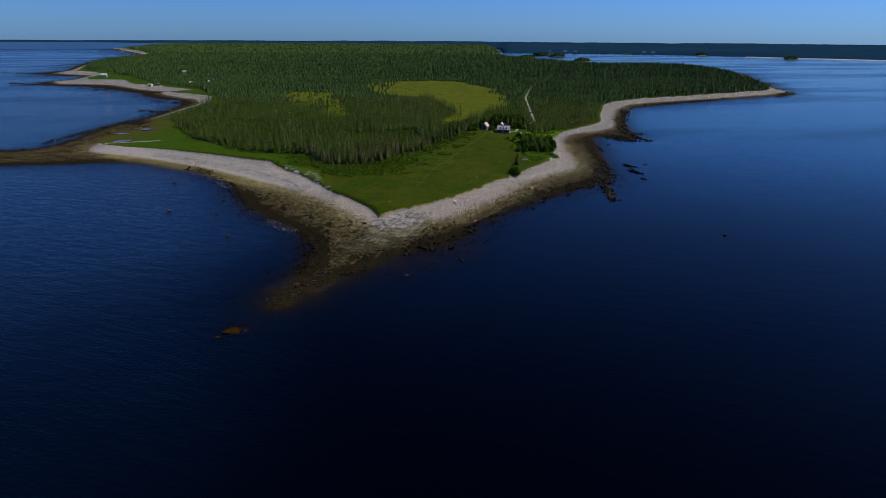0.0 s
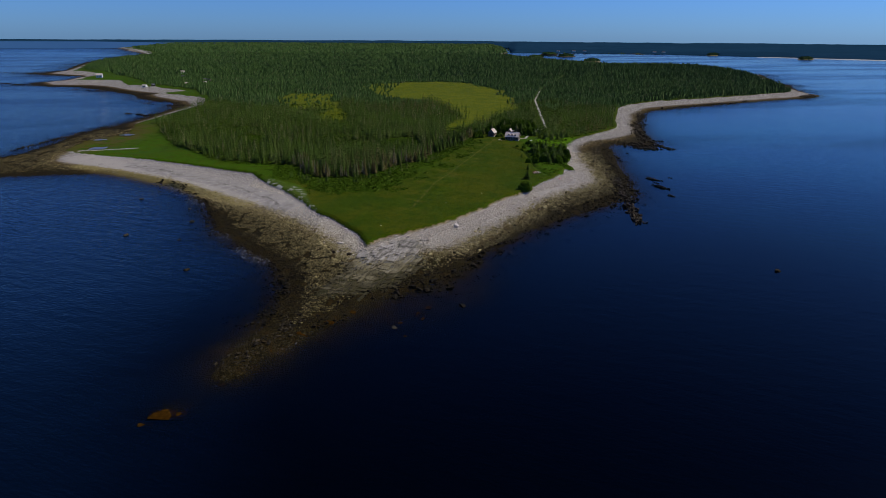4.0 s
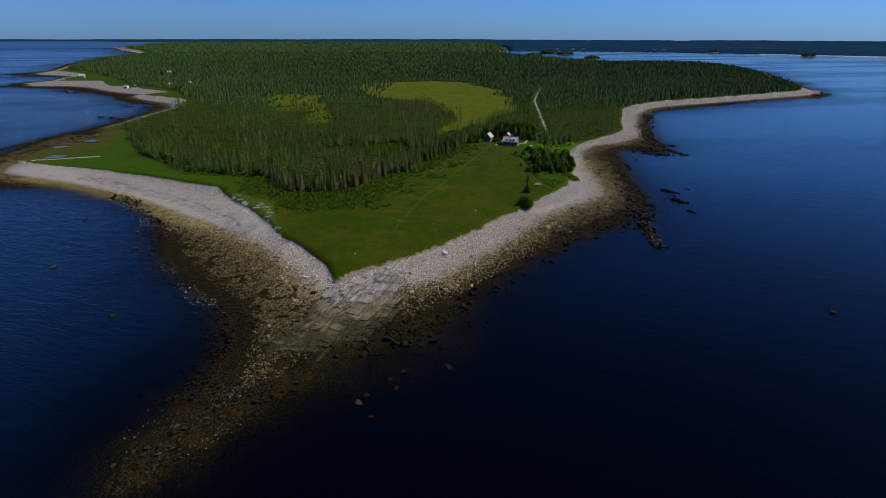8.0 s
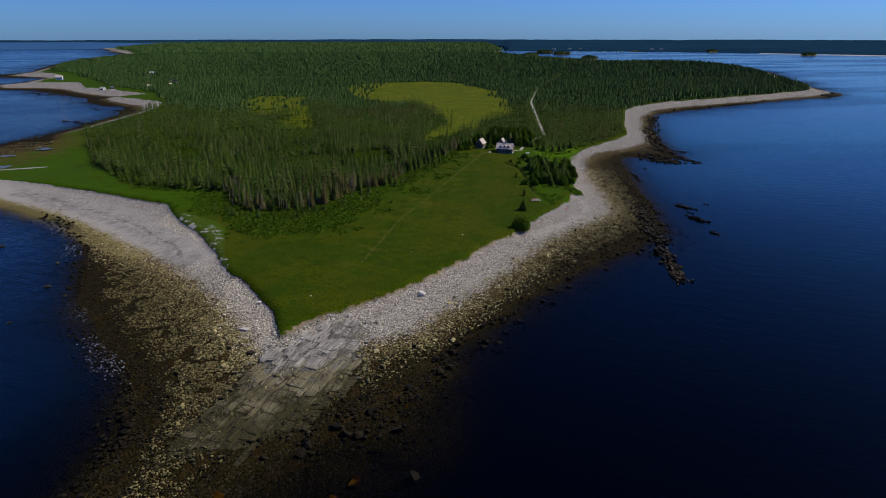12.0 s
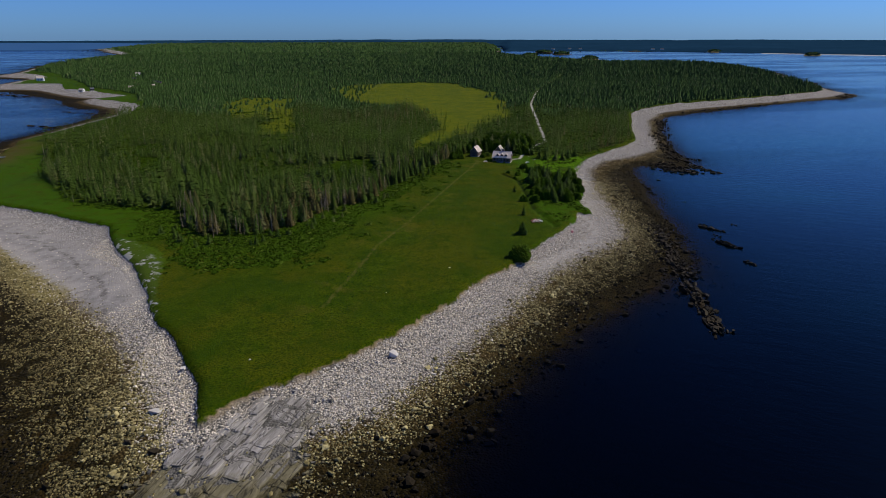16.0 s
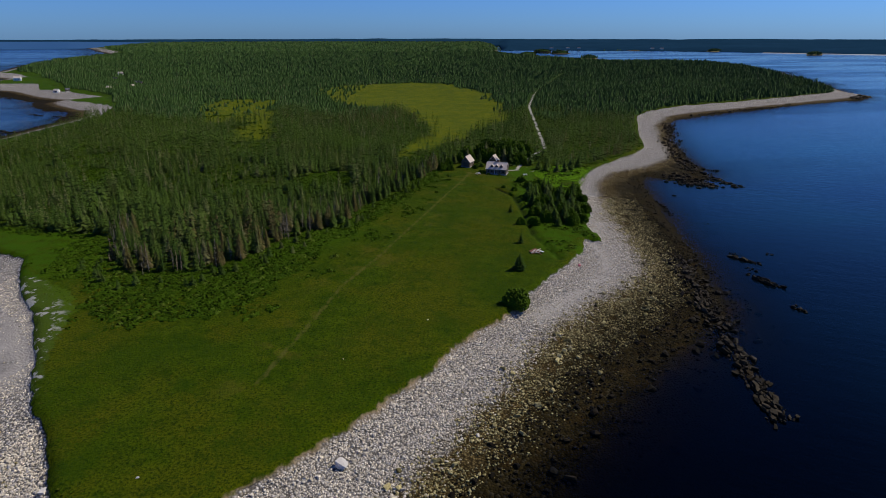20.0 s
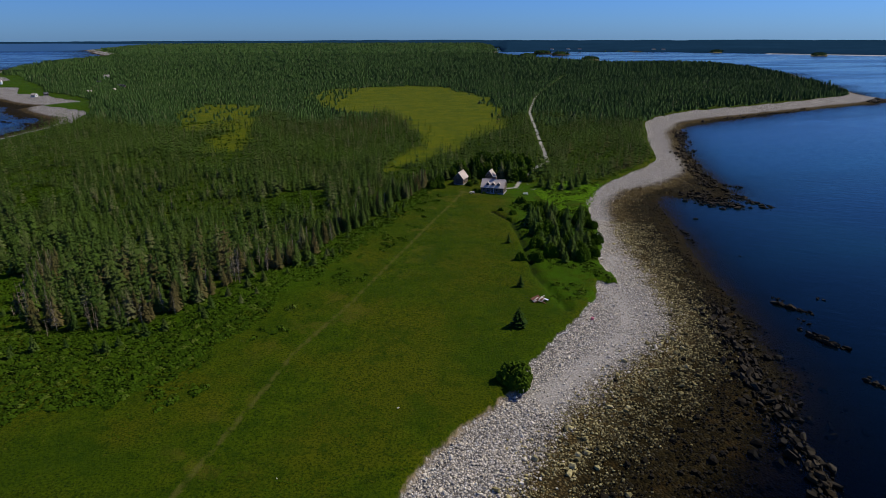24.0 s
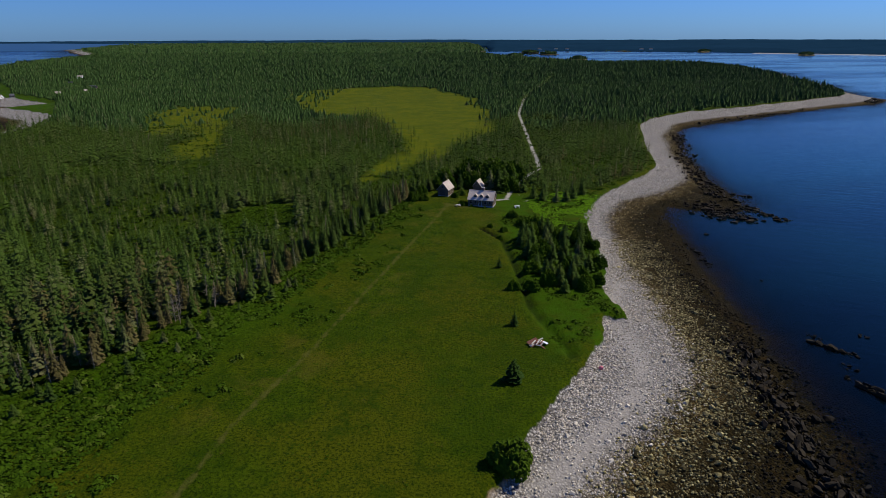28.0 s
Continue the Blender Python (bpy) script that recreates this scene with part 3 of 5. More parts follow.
def build_far_ridge():
    """The low wooded mainland along the horizon and beyond the bay, its haze put into the colour."""
    a = np.radians(np.linspace(-75, 78, 320))
    ring = np.array(FAR_EAST[:7] + [(4700, 1000)])
    bearing = np.arctan2(ring[:, 0], ring[:, 1])
    shore = np.where(a > bearing[0], np.interp(a, bearing, np.hypot(ring[:, 0], ring[:, 1])), 4150)
    shore = np.where(a > bearing[-1], 4150, shore)
    rows = []
    for share, rise in ((0.0, -1.0), (0.012, 6.0), (0.3, 14.0), (0.55, 20.0), (0.8, 33.0), (1.0, 44.0), (1.03, 30.0)):
        top = rise * (1 + 0.16 * fbm(a * 40, a * 0 + 3, 6) + 0.06 * fbm(a * 40, a * 0 + 9, 1.2)) + (rise > 0) * 1.6 * fbm(a * 400, a * 0 + rise, 2)
        r = np.minimum(shore + (4620 - shore) * share, 4720) + (rise > 0) * 14 * fbm(a * 300, a * 0 + rise, 3)
        rows.append(np.stack([r * np.sin(a), r * np.cos(a), top], 1))
    v = np.concatenate(rows)
    n = len(a)
    i = (np.arange(len(rows) - 1)[:, None] * n + np.arange(n - 1)[None]).ravel()
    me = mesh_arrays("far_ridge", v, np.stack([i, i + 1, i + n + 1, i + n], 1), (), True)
    tagged(part("backdrop_ridge", me, HAZED_WOODS), "low wooded mainland along the horizon, dark blue with painted haze", "backdrop", kind="structure")


def build_far_sea():
    """A rising matte sheet in place of open water on the western side, below the far ridge."""
    a = np.radians(np.linspace(-78, -16, 80))
    top = np.interp(np.degrees(a), (-78, -30, -16), (37, 35, 20))
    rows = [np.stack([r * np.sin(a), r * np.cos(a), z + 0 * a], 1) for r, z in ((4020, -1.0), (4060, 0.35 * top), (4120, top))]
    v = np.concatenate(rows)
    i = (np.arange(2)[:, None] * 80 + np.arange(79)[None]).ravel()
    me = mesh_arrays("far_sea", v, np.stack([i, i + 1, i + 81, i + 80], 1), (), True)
    tagged(part("backdrop_sea", me, FAR_SEA), "distant sea backdrop towards the horizon, sky reflection painted as matte blue", "backdrop", kind="structure")


build_far_ridge()
build_far_sea()


# ---- trees ----
def spruce_template(levels, arms, seed, spread=0.215, teeth=1):
    """A unit-high conifer crown of drooping folded boughs, as arrays."""
    r = np.random.default_rng(seed)
    v, f = [], []
    for i in range(levels):
        tier = 0.10 + 0.84 * (i / (levels - 1)) ** 0.92
        h = tier
        reach = spread * (1 - h) ** 0.8 * (0.35 + 0.65 * min(1, (h + 0.05) / 0.25)) + 0.015
        n = max(4, round(arms * (1 - 0.45 * h)))
        start = r.random() * 6.28
        for k in range(n):
            h = min(tier + r.uniform(-0.5, 0.5) * 0.84 / levels, 0.95)
            a = start + 6.2832 * k / n + r.normal(0, 0.22)
            long = reach * (0.6 + 0.75 * r.random())
            drop = long * (0.25 + 0.4 * r.random()) - 0.01
            half = long * (0.30 + 0.18 * r.random())
            c, s = math.cos(a), math.sin(a)
            base = len(v)
            v.append((0, 0, h + 0.035))
            if teeth == 1:
                for u, w, dz in ((0.62, half, -0.55), (1.0, 0, -1.0), (0.62, -half, -0.55)):
                    v.append((c * long * u - s * w, s * long * u + c * w, h + drop * dz - abs(w) * 0.25))
                f += [(base, base + 1, base + 2), (base, base + 2, base + 3)]
            else:
                spine = [(0.35, -0.2), (0.7, -0.55), (1.0, -1.0)]
                for u, dz in spine:
                    v.append((c * long * u, s * long * u, h + drop * dz))
                for u, w in ((0.42, 0.7), (0.85, 0.75), (0.42, -0.7), (0.85, -0.75)):
                    w *= half * (0.8 + 0.4 * r.random())
                    v.append((c * long * u - s * w, s * long * u + c * w, h - drop * u * 0.8 - abs(w) * 0.3))
                f += [(base, base + 4, base + 1), (base + 1, base + 5, base + 2), (base + 2, base + 5, base + 3),
                      (base, base + 1, base + 6), (base + 1, base + 2, base + 7), (base + 2, base + 3, base + 7)]
    base = len(v)
    for k in range(4):
        v.append((0.02 * math.cos(1.57 * k), 0.02 * math.sin(1.57 * k), 0.9))
    v.append((0, 0, 1.0))
    f += [(base + k, base + (k + 1) % 4, base + 4) for k in range(4)]
    return np.array(v), np.array(f)


def far_tree_template(seed, n=4, tiers=4):
    """A ragged conifer for distant woods."""
    r = np.random.default_rng(seed)
    v, f = [], []
    for lo, hi, rad in ((0.0, 0.5, 0.25), (0.24, 0.7, 0.20), (0.46, 0.88, 0.145), (0.7, 1.0, 0.08)) if tiers == 4 else ((0.0, 0.75, 0.24), (0.45, 1.0, 0.15)):
        b = len(v)
        for k in range(n):
            a = 6.2832 * k / n + r.random() * 0.9
            q = rad * (0.5 + 0.95 * r.random())
            v.append((q * math.cos(a), q * math.sin(a), lo + 0.12 * r.random()))
        v.append((r.normal(0, 0.015), r.normal(0, 0.015), hi))
        f += [(b + k, b + (k + 1) % n, b + n) for k in range(n)]
    return np.array(v), np.array(f)


def snag_template(seed):
    """A bare dead spruce: a thin pole with short twigs."""
    r = np.random.default_rng(seed)
    v, f = [], []

    def spike(a, b, w):
        base = len(v)
        side = np.cross(b - a, r.normal(size=3))
        side /= np.linalg.norm(side) + 1e-9
        other = np.cross(b - a, side)
        other /= np.linalg.norm(other) + 1e-9
        for k in range(3):
            v.append(a + w * (side * math.cos(2.094 * k) + other * math.sin(2.094 * k)))
        v.append(b)
        f.extend([(base, base + 1, base + 3), (base + 1, base + 2, base + 3), (base + 2, base, base + 3)])

    spike(np.zeros(3), np.array((r.normal(0, 0.03), r.normal(0, 0.03), 1.0)), 0.017)
    for k in range(15):
        h, a = r.uniform(0.2, 0.95), r.uniform(0, 6.28)
        long = 0.16 * (1.1 - h) + 0.02
        p = np.array((0, 0, h))
        spike(p, p + np.array((long * math.cos(a), long * math.sin(a), long * r.uniform(-0.4, 0.3))), 0.009)
    return np.array(v), np.array(f)


def clump_template(count, seed, flat=0.75, leaf=0.13):
    """A shrub's crown: many small leaf sprays on a rounded, uneven heap."""
    r = np.random.default_rng(seed)
    v, f = [], []
    for k in range(count):
        d = r.normal(size=3)
        d /= np.linalg.norm(d)
        d[2] = abs(d[2])
        p = d * (0.55 + 0.45 * r.random()) * (1, 1, flat) * (0.5 + 0.12 * math.sin(3 * math.atan2(d[1], d[0]) + seed))
        t = np.cross(d, r.normal(size=3))
        t /= np.linalg.norm(t) + 1e-9
        w = np.cross(d, t)
        q = leaf * (1 + 0.75 * r.random())
        b = len(v)
        v += [p + t * q, p - t * q * 0.6 + w * q * 0.8 + d * 0.04, p - t * q * 0.6 - w * q * 0.8 + d * 0.02, p + d * q * 0.9]
        f += [(b, b + 1, b + 3), (b + 1, b + 2, b + 3), (b + 2, b, b + 3)]
    return np.array(v), np.array(f)


def leaf_heap(count, seed, flat=0.8, leaf=0.15):
    """A low bush for thickets: loose leaves on a rounded heap."""
    r = np.random.default_rng(seed)
    d = r.normal(size=(count, 3))
    d /= np.linalg.norm(d, axis=1)[:, None]
    d[:, 2] = np.abs(d[:, 2])
    p = d * r.uniform(0.25, 0.55, (count, 1)) * (1, 1, flat)
    t = np.cross(d + r.normal(0, 0.5, (count, 3)), r.normal(size=(count, 3)))
    t /= np.linalg.norm(t, axis=1)[:, None]
    w = np.cross(d, t)
    q = leaf * r.uniform(0.7, 1.5, (count, 1))
    v = np.stack([p + t * q, p - t * q * 0.6 + w * q, p - t * q * 0.6 - w * q], 1).reshape(-1, 3)
    return v, np.arange(count * 3).reshape(-1, 3)


def grown(area, spacing, low=3, jitter=0.8):
    """Points on a jittered grid over (x0, y0, x1, y1) that stand in the woods."""
    x0, y0, x1, y1 = area
    x, y = np.meshgrid(np.arange(x0, x1, spacing), np.arange(y0, y1, spacing))
    x = x.ravel() + rng.uniform(-jitter, jitter, x.size) * spacing
    y = y.ravel() + rng.uniform(-jitter, jitter, y.size) * spacing
    woods = inside_distance(FOREST, x + 3 * fbm(x, y, 12), y + 3 * fbm(x + 40, y, 12))
    keep = woods > low
    x, y, woods = x[keep], y[keep], woods[keep]
    bog = np.maximum(inside_distance(BOG, x + 9 * fbm(x, y, 25), y + 12 * fbm(x, y + 70, 25)), inside_distance(BOG_WEST, x + 14 * fbm(x, y, 25), y + 18 * fbm(x, y + 70, 25)))
    keep = ((bog < -1) | ((bog < 9) & (rng.random(len(x)) < 0.1)) | ((bog < 60) & (x < -50) & (rng.random(len(x)) < 0.09))) & (line_distance(ROAD, x, y) > 2.6) & ((np.maximum(inside_distance(OPEN, x, y), inside_distance(OPEN_WEST, x, y)) < 0) | (rng.random(len(x)) < 0.06))
    return x[keep], y[keep], woods[keep]


TREE_SIZES = dict(low=4.2, high=7.5)


def seen(x, y, margin):
    """Whether a place lies in the wedge that the flight looks over."""
    return np.abs(x - 40) < (y + 260) * 0.76 + margin


def build_woods():
    mid = [spruce_template(8, 6, s, 0.21) for s in (1, 2, 3)] + [spruce_template(5, 5, s, 0.21) for s in (7, 8, 9)]
    far, tiny = [far_tree_template(s) for s in (4, 5, 6)], [far_tree_template(s, 3, 2) for s in (4, 5, 6)]
    sets = []
    x, y, woods = grown((-330, 95, 240, 520), 2.5, 1.5)
    near = NEAR_EDGE(x, y, woods)
    for v in near:
        NEAR_TREES.append(v)
    left = np.ones(len(x), bool)
    left[[v[0] for v in near]] = False
    left &= seen(x, y, 20) & (y + 90 * fbm(x, y, 45) < 470)
    x, y = x[left], y[left]
    kind = rng.integers(0, 3, len(x)) + 3 * (y > 260 + 40 * rng.random(len(x)))
    tall = (TREE_SIZES["low"] + (TREE_SIZES["high"] - TREE_SIZES["low"]) * rng.random(len(x))) * (1 + 0.55 * fbm(x, y, 30)) * rng.choice([0.45, 0.7, 0.9, 1.0, 1.1, 1.3], len(x))
    tall *= 0.5 + 0.5 * smooth((fbm(x, y, 34) + 0.42) / 0.2)
    # a browned, dying stand behind the meadow's edge and thin ones along the bog and the eastern shore
    dying = 0.75 * np.exp(-(((x - 2) / 34) ** 2 + ((y - 132) / 26) ** 2)) + 0.35 * np.exp(-(((x - 5) / 50) ** 2 + ((y - 440) / 50) ** 2)) + 0.3 * np.exp(-(((x - 150) / 30) ** 2 + ((y - 300) / 45) ** 2))
    brown, brown_sets = rng.random(len(x)) < dying * smooth((fbm(x, y, 14) + 0.3) / 0.3), []
    for k in range(12):
        m = (kind == k % 6) & (brown == (k > 5))
        if not m.any():
            continue
        p = np.stack([x[m], y[m], height_at(x[m], y[m]) - 0.2], 1)
        (brown_sets if k > 5 else sets).append(scatter(mid[k % 6], p, tall[m], rng.uniform(0, 6.28, m.sum()), rng.random(m.sum()), tall[m] * rng.uniform(0.85, 1.45, m.sum())))
    v, f, t = joined(sets)
    ob = part("spruce_wood", mesh_arrays("spruce_wood", v, f, (("tint", t),)), NEEDLES)
    tagged(ob, "dense dark green spruce wood with some dead grey trees", "forest", kind="stuff")
    v, f, t = joined(brown_sets)
    ob = part("browned_wood", mesh_arrays("browned_wood", v, f, (("tint", t),)), BROWN_NEEDLES)
    tagged(ob, "brownish grey dying spruces within the green wood", "forest", kind="stuff")
    sets = []
    for area, spacing, share in (((-800, 420, 240, 900), 3.5, 0.95), ((-1100, 900, 760, 1450), 4.4, 1.0), ((-1600, 1450, 800, 2300), 7.5, 1.1), ((-3400, 2300, 900, 4300), 17, 1.3),
                                 ((240, 300, 640, 900), 3.7, 1.05)):
        x, y, woods = grown(area, spacing, 2)
        m = seen(x, y, 60) & ((y + 90 * fbm(x, y, 45) >= 470) | (x > 240) | (x < -330))
        x, y, woods = x[m], y[m], woods[m]
        kind = rng.integers(0, 3, len(x))
        tall = rng.uniform(4.6, 6.8, len(x)) * share * (1 + 0.5 * fbm(x, y, 60)) * rng.choice([0.6, 0.7, 0.75, 0.8, 1.1], len(x)) * np.where(woods < 14, 1.3, 1.0)
        for k in range(3):
            m = kind == k
            p = np.stack([x[m], y[m], height_at(x[m], y[m]) - 0.3], 1)
            wide = rng.uniform(5.5, 9.5, m.sum()) * share * max(1, spacing / 5.5)
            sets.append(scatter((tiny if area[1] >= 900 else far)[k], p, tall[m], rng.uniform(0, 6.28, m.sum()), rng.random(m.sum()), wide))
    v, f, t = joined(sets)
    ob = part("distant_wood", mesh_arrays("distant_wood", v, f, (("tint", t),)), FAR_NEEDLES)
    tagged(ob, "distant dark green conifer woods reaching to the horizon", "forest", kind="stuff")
    # dead standing spruces: thick along the meadow, the bog and both shores, thin elsewhere
    x, y, woods = grown((-330, 95, 260, 520), 2.9, 0.5)
    wind = (np.exp(-(woods / 10) ** 2) * np.where((x > 100) | (x < -120), 0.75, 0.45) + 0.5 * np.exp(-(((x - 10) / 60) ** 2 + ((y - 430) / 70) ** 2)) + 0.5 * np.exp(-(((x + 20) / 45) ** 2 + ((y - 130) / 34) ** 2))
            + 0.05) * 0.3 * smooth((fbm(x, y, 22) + 0.1) / 0.3)
    m = (rng.random(len(x)) < wind) & seen(x, y, 10)
    x, y = x[m], y[m]
    kind, tall, sets = rng.integers(0, 3, len(x)), rng.uniform(3.2, 7.2, len(x)), []
    for k in range(3):
        m = kind == k
        sets.append(scatter(snag_template(60 + k), np.stack([x[m], y[m], height_at(x[m], y[m]) - 0.2], 1), tall[m], rng.uniform(0, 6.28, m.sum()), rng.random(m.sum())))
    v, f, t = joined(sets)
    ob = part("dead_snags", mesh_arrays("dead_snags", v, f, (("tint", t),)), DEAD)
    tagged(ob, "bleached bare dead spruces standing in the wood", "dead trees", kind="stuff")


NEAR_TREES = []


def NEAR_EDGE(x, y, woods):
    """The trees along the meadow's edge, which stand as things of their own."""
    m = np.flatnonzero((woods < 13) & (x > -64) & (x < 60) & (y > 96) & (y < 262))
    m = m[np.argsort(woods[m])][:250]
    return [(int(i), float(x[i]), float(y[i])) for i in m]


build_woods()


# ---- trees that stand as things of their own ----
def tapered(bm, a, b, ra, rb, sides=6):
    """A tapered limb from a to b."""
    a, b = Vector(a), Vector(b)
    q = (b - a).to_track_quat("Z", "Y")
    rings = []
    for p, r in ((a, ra), (b, rb)):
        rings.append([bm.verts.new(p + q @ Vector((r * math.cos(6.2832 * k / sides), r * math.sin(6.2832 * k / sides), 0))) for k in range(sides)])
    for k in range(sides):
        bm.faces.new((rings[0][k], rings[0][(k + 1) % sides], rings[1][(k + 1) % sides], rings[1][k]))
    bm.faces.new(rings[1])


def make_spruce(seed, tall, label, needles=None):
    tree = tagged(new("spruce_tree"), label, "tree", "trees along the meadow", "thing")
    bm = bmesh.new()
    tapered(bm, (0, 0, -0.4), (0, 0, tall * 0.9), tall * 0.022, tall * 0.004)
    part("trunk", bm, BARK, tree)
    v, f = spruce_template(24, 9, seed, 0.235, 2)
    part("crown", mesh_arrays("crown", v * tall, f), needles or NEEDLES, tree)
    return tree


def make_dead_spruce(seed, tall):
    r = random.Random(seed)
    tree = tagged(new("dead_spruce"), "dead grey spruce with bare broken branches", "tree", "dead trees in the wood", "thing")
    bm = bmesh.new()
    lean = (r.uniform(-0.4, 0.4), r.uniform(-0.3, 0.3), tall)
    tapered(bm, (0, 0, -0.4), lean, tall * 0.013, tall * 0.004)
    for k in range(64):
        h = r.uniform(0.18, 0.97)
        a, long = r.uniform(0, 6.28), tall * 0.22 * (1.05 - h) * r.uniform(0.5, 1.0) + 0.15
        base = (lean[0] * h, lean[1] * h, tall * h)
        tapered(bm, base, (base[0] + long * math.cos(a), base[1] + long * math.sin(a), base[2] - long * r.uniform(-0.25, 0.35)), 0.035, 0.012, 3)
    part("trunk", bm, DEAD, tree)
    return tree


def ground_z(x, y):
    return float(height_at(np.array([float(x)]), np.array([float(y)]))[0])


def plant(tree, x, y, size=1.0, first=False, wide=1.0):
    m = pose(x, y, ground_z(x, y) - 0.1, 0, 0, random.uniform(0, 360))
    if first:
        tree.matrix_basis = m
        return tree
    ob = copy_thing(tree, m)
    ob.scale = (size * wide * random.uniform(0.85, 1.15), size * wide * random.uniform(0.85, 1.15), size)
    return ob


SPRUCES = [make_spruce(s, 7.0, "dark green spruce with drooping boughs at the meadow edge") for s in (11, 12, 13, 14)]
BROWNED = [make_spruce(s, 7.0, "half dead brownish grey spruce at the wood edge", BROWN_NEEDLES) for s in (15, 16)]
DEADS = [make_dead_spruce(s, 7.0) for s in (21, 22, 23)]
used = set()
for i, (_, x, y) in enumerate(NEAR_TREES):
    dead = random.random() < (0.30 if x < 10 and y < 175 else 0.10)
    brown = random.random() < (0.5 if x < 16 and y < 160 else 0.12)
    kind = random.choice(DEADS if dead else BROWNED if brown else SPRUCES)
    plant(kind, x, y, random.uniform(0.65, 1.25), kind not in used, 0.85)
    used.add(kind)
GROVE = [(82, 198), (80, 177), (86, 158), (96, 156), (101, 172), (104, 203), (90, 213)]
spots = []
while len(spots) < 30:
    x, y = random.uniform(79, 105), random.uniform(155, 214)
    if inside_distance(GROVE, np.array([x]), np.array([y]))[0] > 0.5 and all(math.hypot(x - a, y - b) > 3.0 for a, b in spots):
        spots.append((x, y))
for x, y in spots:
    tagged(plant(random.choice(SPRUCES), x, y, random.uniform(0.6, 1.05), wide=1.35), "dark spruce in the grove above the shingle", group="shore grove")
for x, y, s in ((88, 155, 0.6), (91.5, 158, 0.75), (78.5, 263, 1.4), (82, 262, 1.55), (85, 268, 1.4),
                (74, 270, 1.2), (92, 262, 1.1), (95, 252, 0.9), (98, 248, 0.85), (103, 246, 0.8), (107, 247, 0.9), (89, 268, 1.2), (66, 266, 1.1), (60, 264, 1.2),
                (111, 252, 0.9), (116, 258, 1.0), (53, 262, 1.0), (100, 255, 1.0), (70, 274, 1.5), (79, 278, 1.5)):
    tagged(plant(random.choice(SPRUCES), x, y, s * 0.95, wide=1.3), "single dark green spruce standing in grass", group="single spruces")


DARK_NEEDLES = foliage("dark_spruce_needles", (0.010, 0.024, 0.004), (0.026, 0.048, 0.008), (0.02, 0.04, 0.006))
LONE = make_spruce(17, 4.6, "low broad dark spruce alone on the meadow", DARK_NEEDLES)
plant(LONE, 69.4, 112.2, 1, True)
LONE.scale = (1.9, 1.9, 1.1)
for x, y, s in ((72.6, 136, 0.8), (73, 173, 0.7)):
    tagged(plant(LONE, x, y, s, wide=1.25), "low broad dark spruce alone on the meadow", group="single spruces")


def make_shrub(seed, wide, tall, label):
    shrub = tagged(new("shrub"), label, "shrub", "shrubs on the meadow", "thing")
    bm = bmesh.new()
    r = random.Random(seed)
    for k in range(5):
        a = 6.2832 * k / 5 + r.random()
        tapered(bm, (0, 0, -0.2), (wide * 0.3 * math.cos(a), wide * 0.3 * math.sin(a), tall * 0.6), 0.07, 0.025, 5)
    part("stems", bm, BARK, shrub)
    v, f = clump_template(950, seed, 1.0, 0.055)
    v = v * np.array((wide, wide, tall * 1.9))
    v[:, 2] += tall * 0.08
    part("crown", mesh_arrays("crown", v, f), LEAVES, shrub)
    return shrub


for k in range(46):
    x, y = random.uniform(-60, 45), random.uniform(96, 250)
    while not (-9 < inside_distance(FOREST, np.array([x]), np.array([y]))[0] < -1) or inside_distance(BELT, np.array([x]), np.array([y]))[0] < 1:
        x, y = random.uniform(-60, 45), random.uniform(96, 250)
    tagged(plant(random.choice(SPRUCES), x, y, random.uniform(0.25, 0.6), wide=1.25), "young dark green spruce in the thicket", group="young spruces")


SHRUB = make_shrub(5, 6.4, 4.0, "round leafy green bush on the bank above the shingle")
plant(SHRUB, 66.2, 88.0, 1, True)
for x, y, s in ((75, 157, 0.55), (80, 157, 0.6), (84, 177, 0.6), (83, 189, 0.55), (85, 214, 0.6), (83, 224, 0.6), (78, 207, 0.4), (98, 170, 0.6), (98, 161, 0.6),
                (88, 166, 0.7), (104, 190, 0.6), (76, 200, 0.35), (74, 212, 0.3), (66.5, 239.5, 0.4), (65.2, 241, 0.35), (69, 237.6, 0.22), (74, 236, 0.2), (63.5, 252, 0.45), (66, 256, 0.5)):
    tagged(plant(SHRUB, x, y, s), "low leafy green bush in the grass")


for k in range(26):
    x, y = random.uniform(80, 106), random.uniform(154, 214)
    while inside_distance(GROVE, np.array([x]), np.array([y]))[0] < -1:
        x, y = random.uniform(80, 106), random.uniform(154, 214)
    tagged(plant(SHRUB, x, y, random.uniform(0.5, 1.0), wide=0.85), "rounded leafy green bush among the grove spruces", group="shore grove")
for x, y, s in ((72, 268, 1.5), (77, 271, 1.6), (83, 263, 1.3), (87, 265, 1.2), (62, 265, 1.1), (56, 266, 1.0), (80, 272, 1.9), (86, 276, 2.0), (75, 278, 1.9), (68, 275, 1.7), (91, 284, 1.8), (82, 284, 2.0), (60, 272, 1.5), (72, 286, 1.9), (50, 256, 0.8), (47, 246, 0.8), (51, 247, 0.6)):
    tagged(plant(SHRUB, x, y, s, wide=0.8), "tall rounded leafy tree behind the house", "tree", "trees behind the house")


BRACKEN = [(92, 224), (91, 244), (107, 263), (122, 257), (113, 232), (107, 213), (99, 207)]


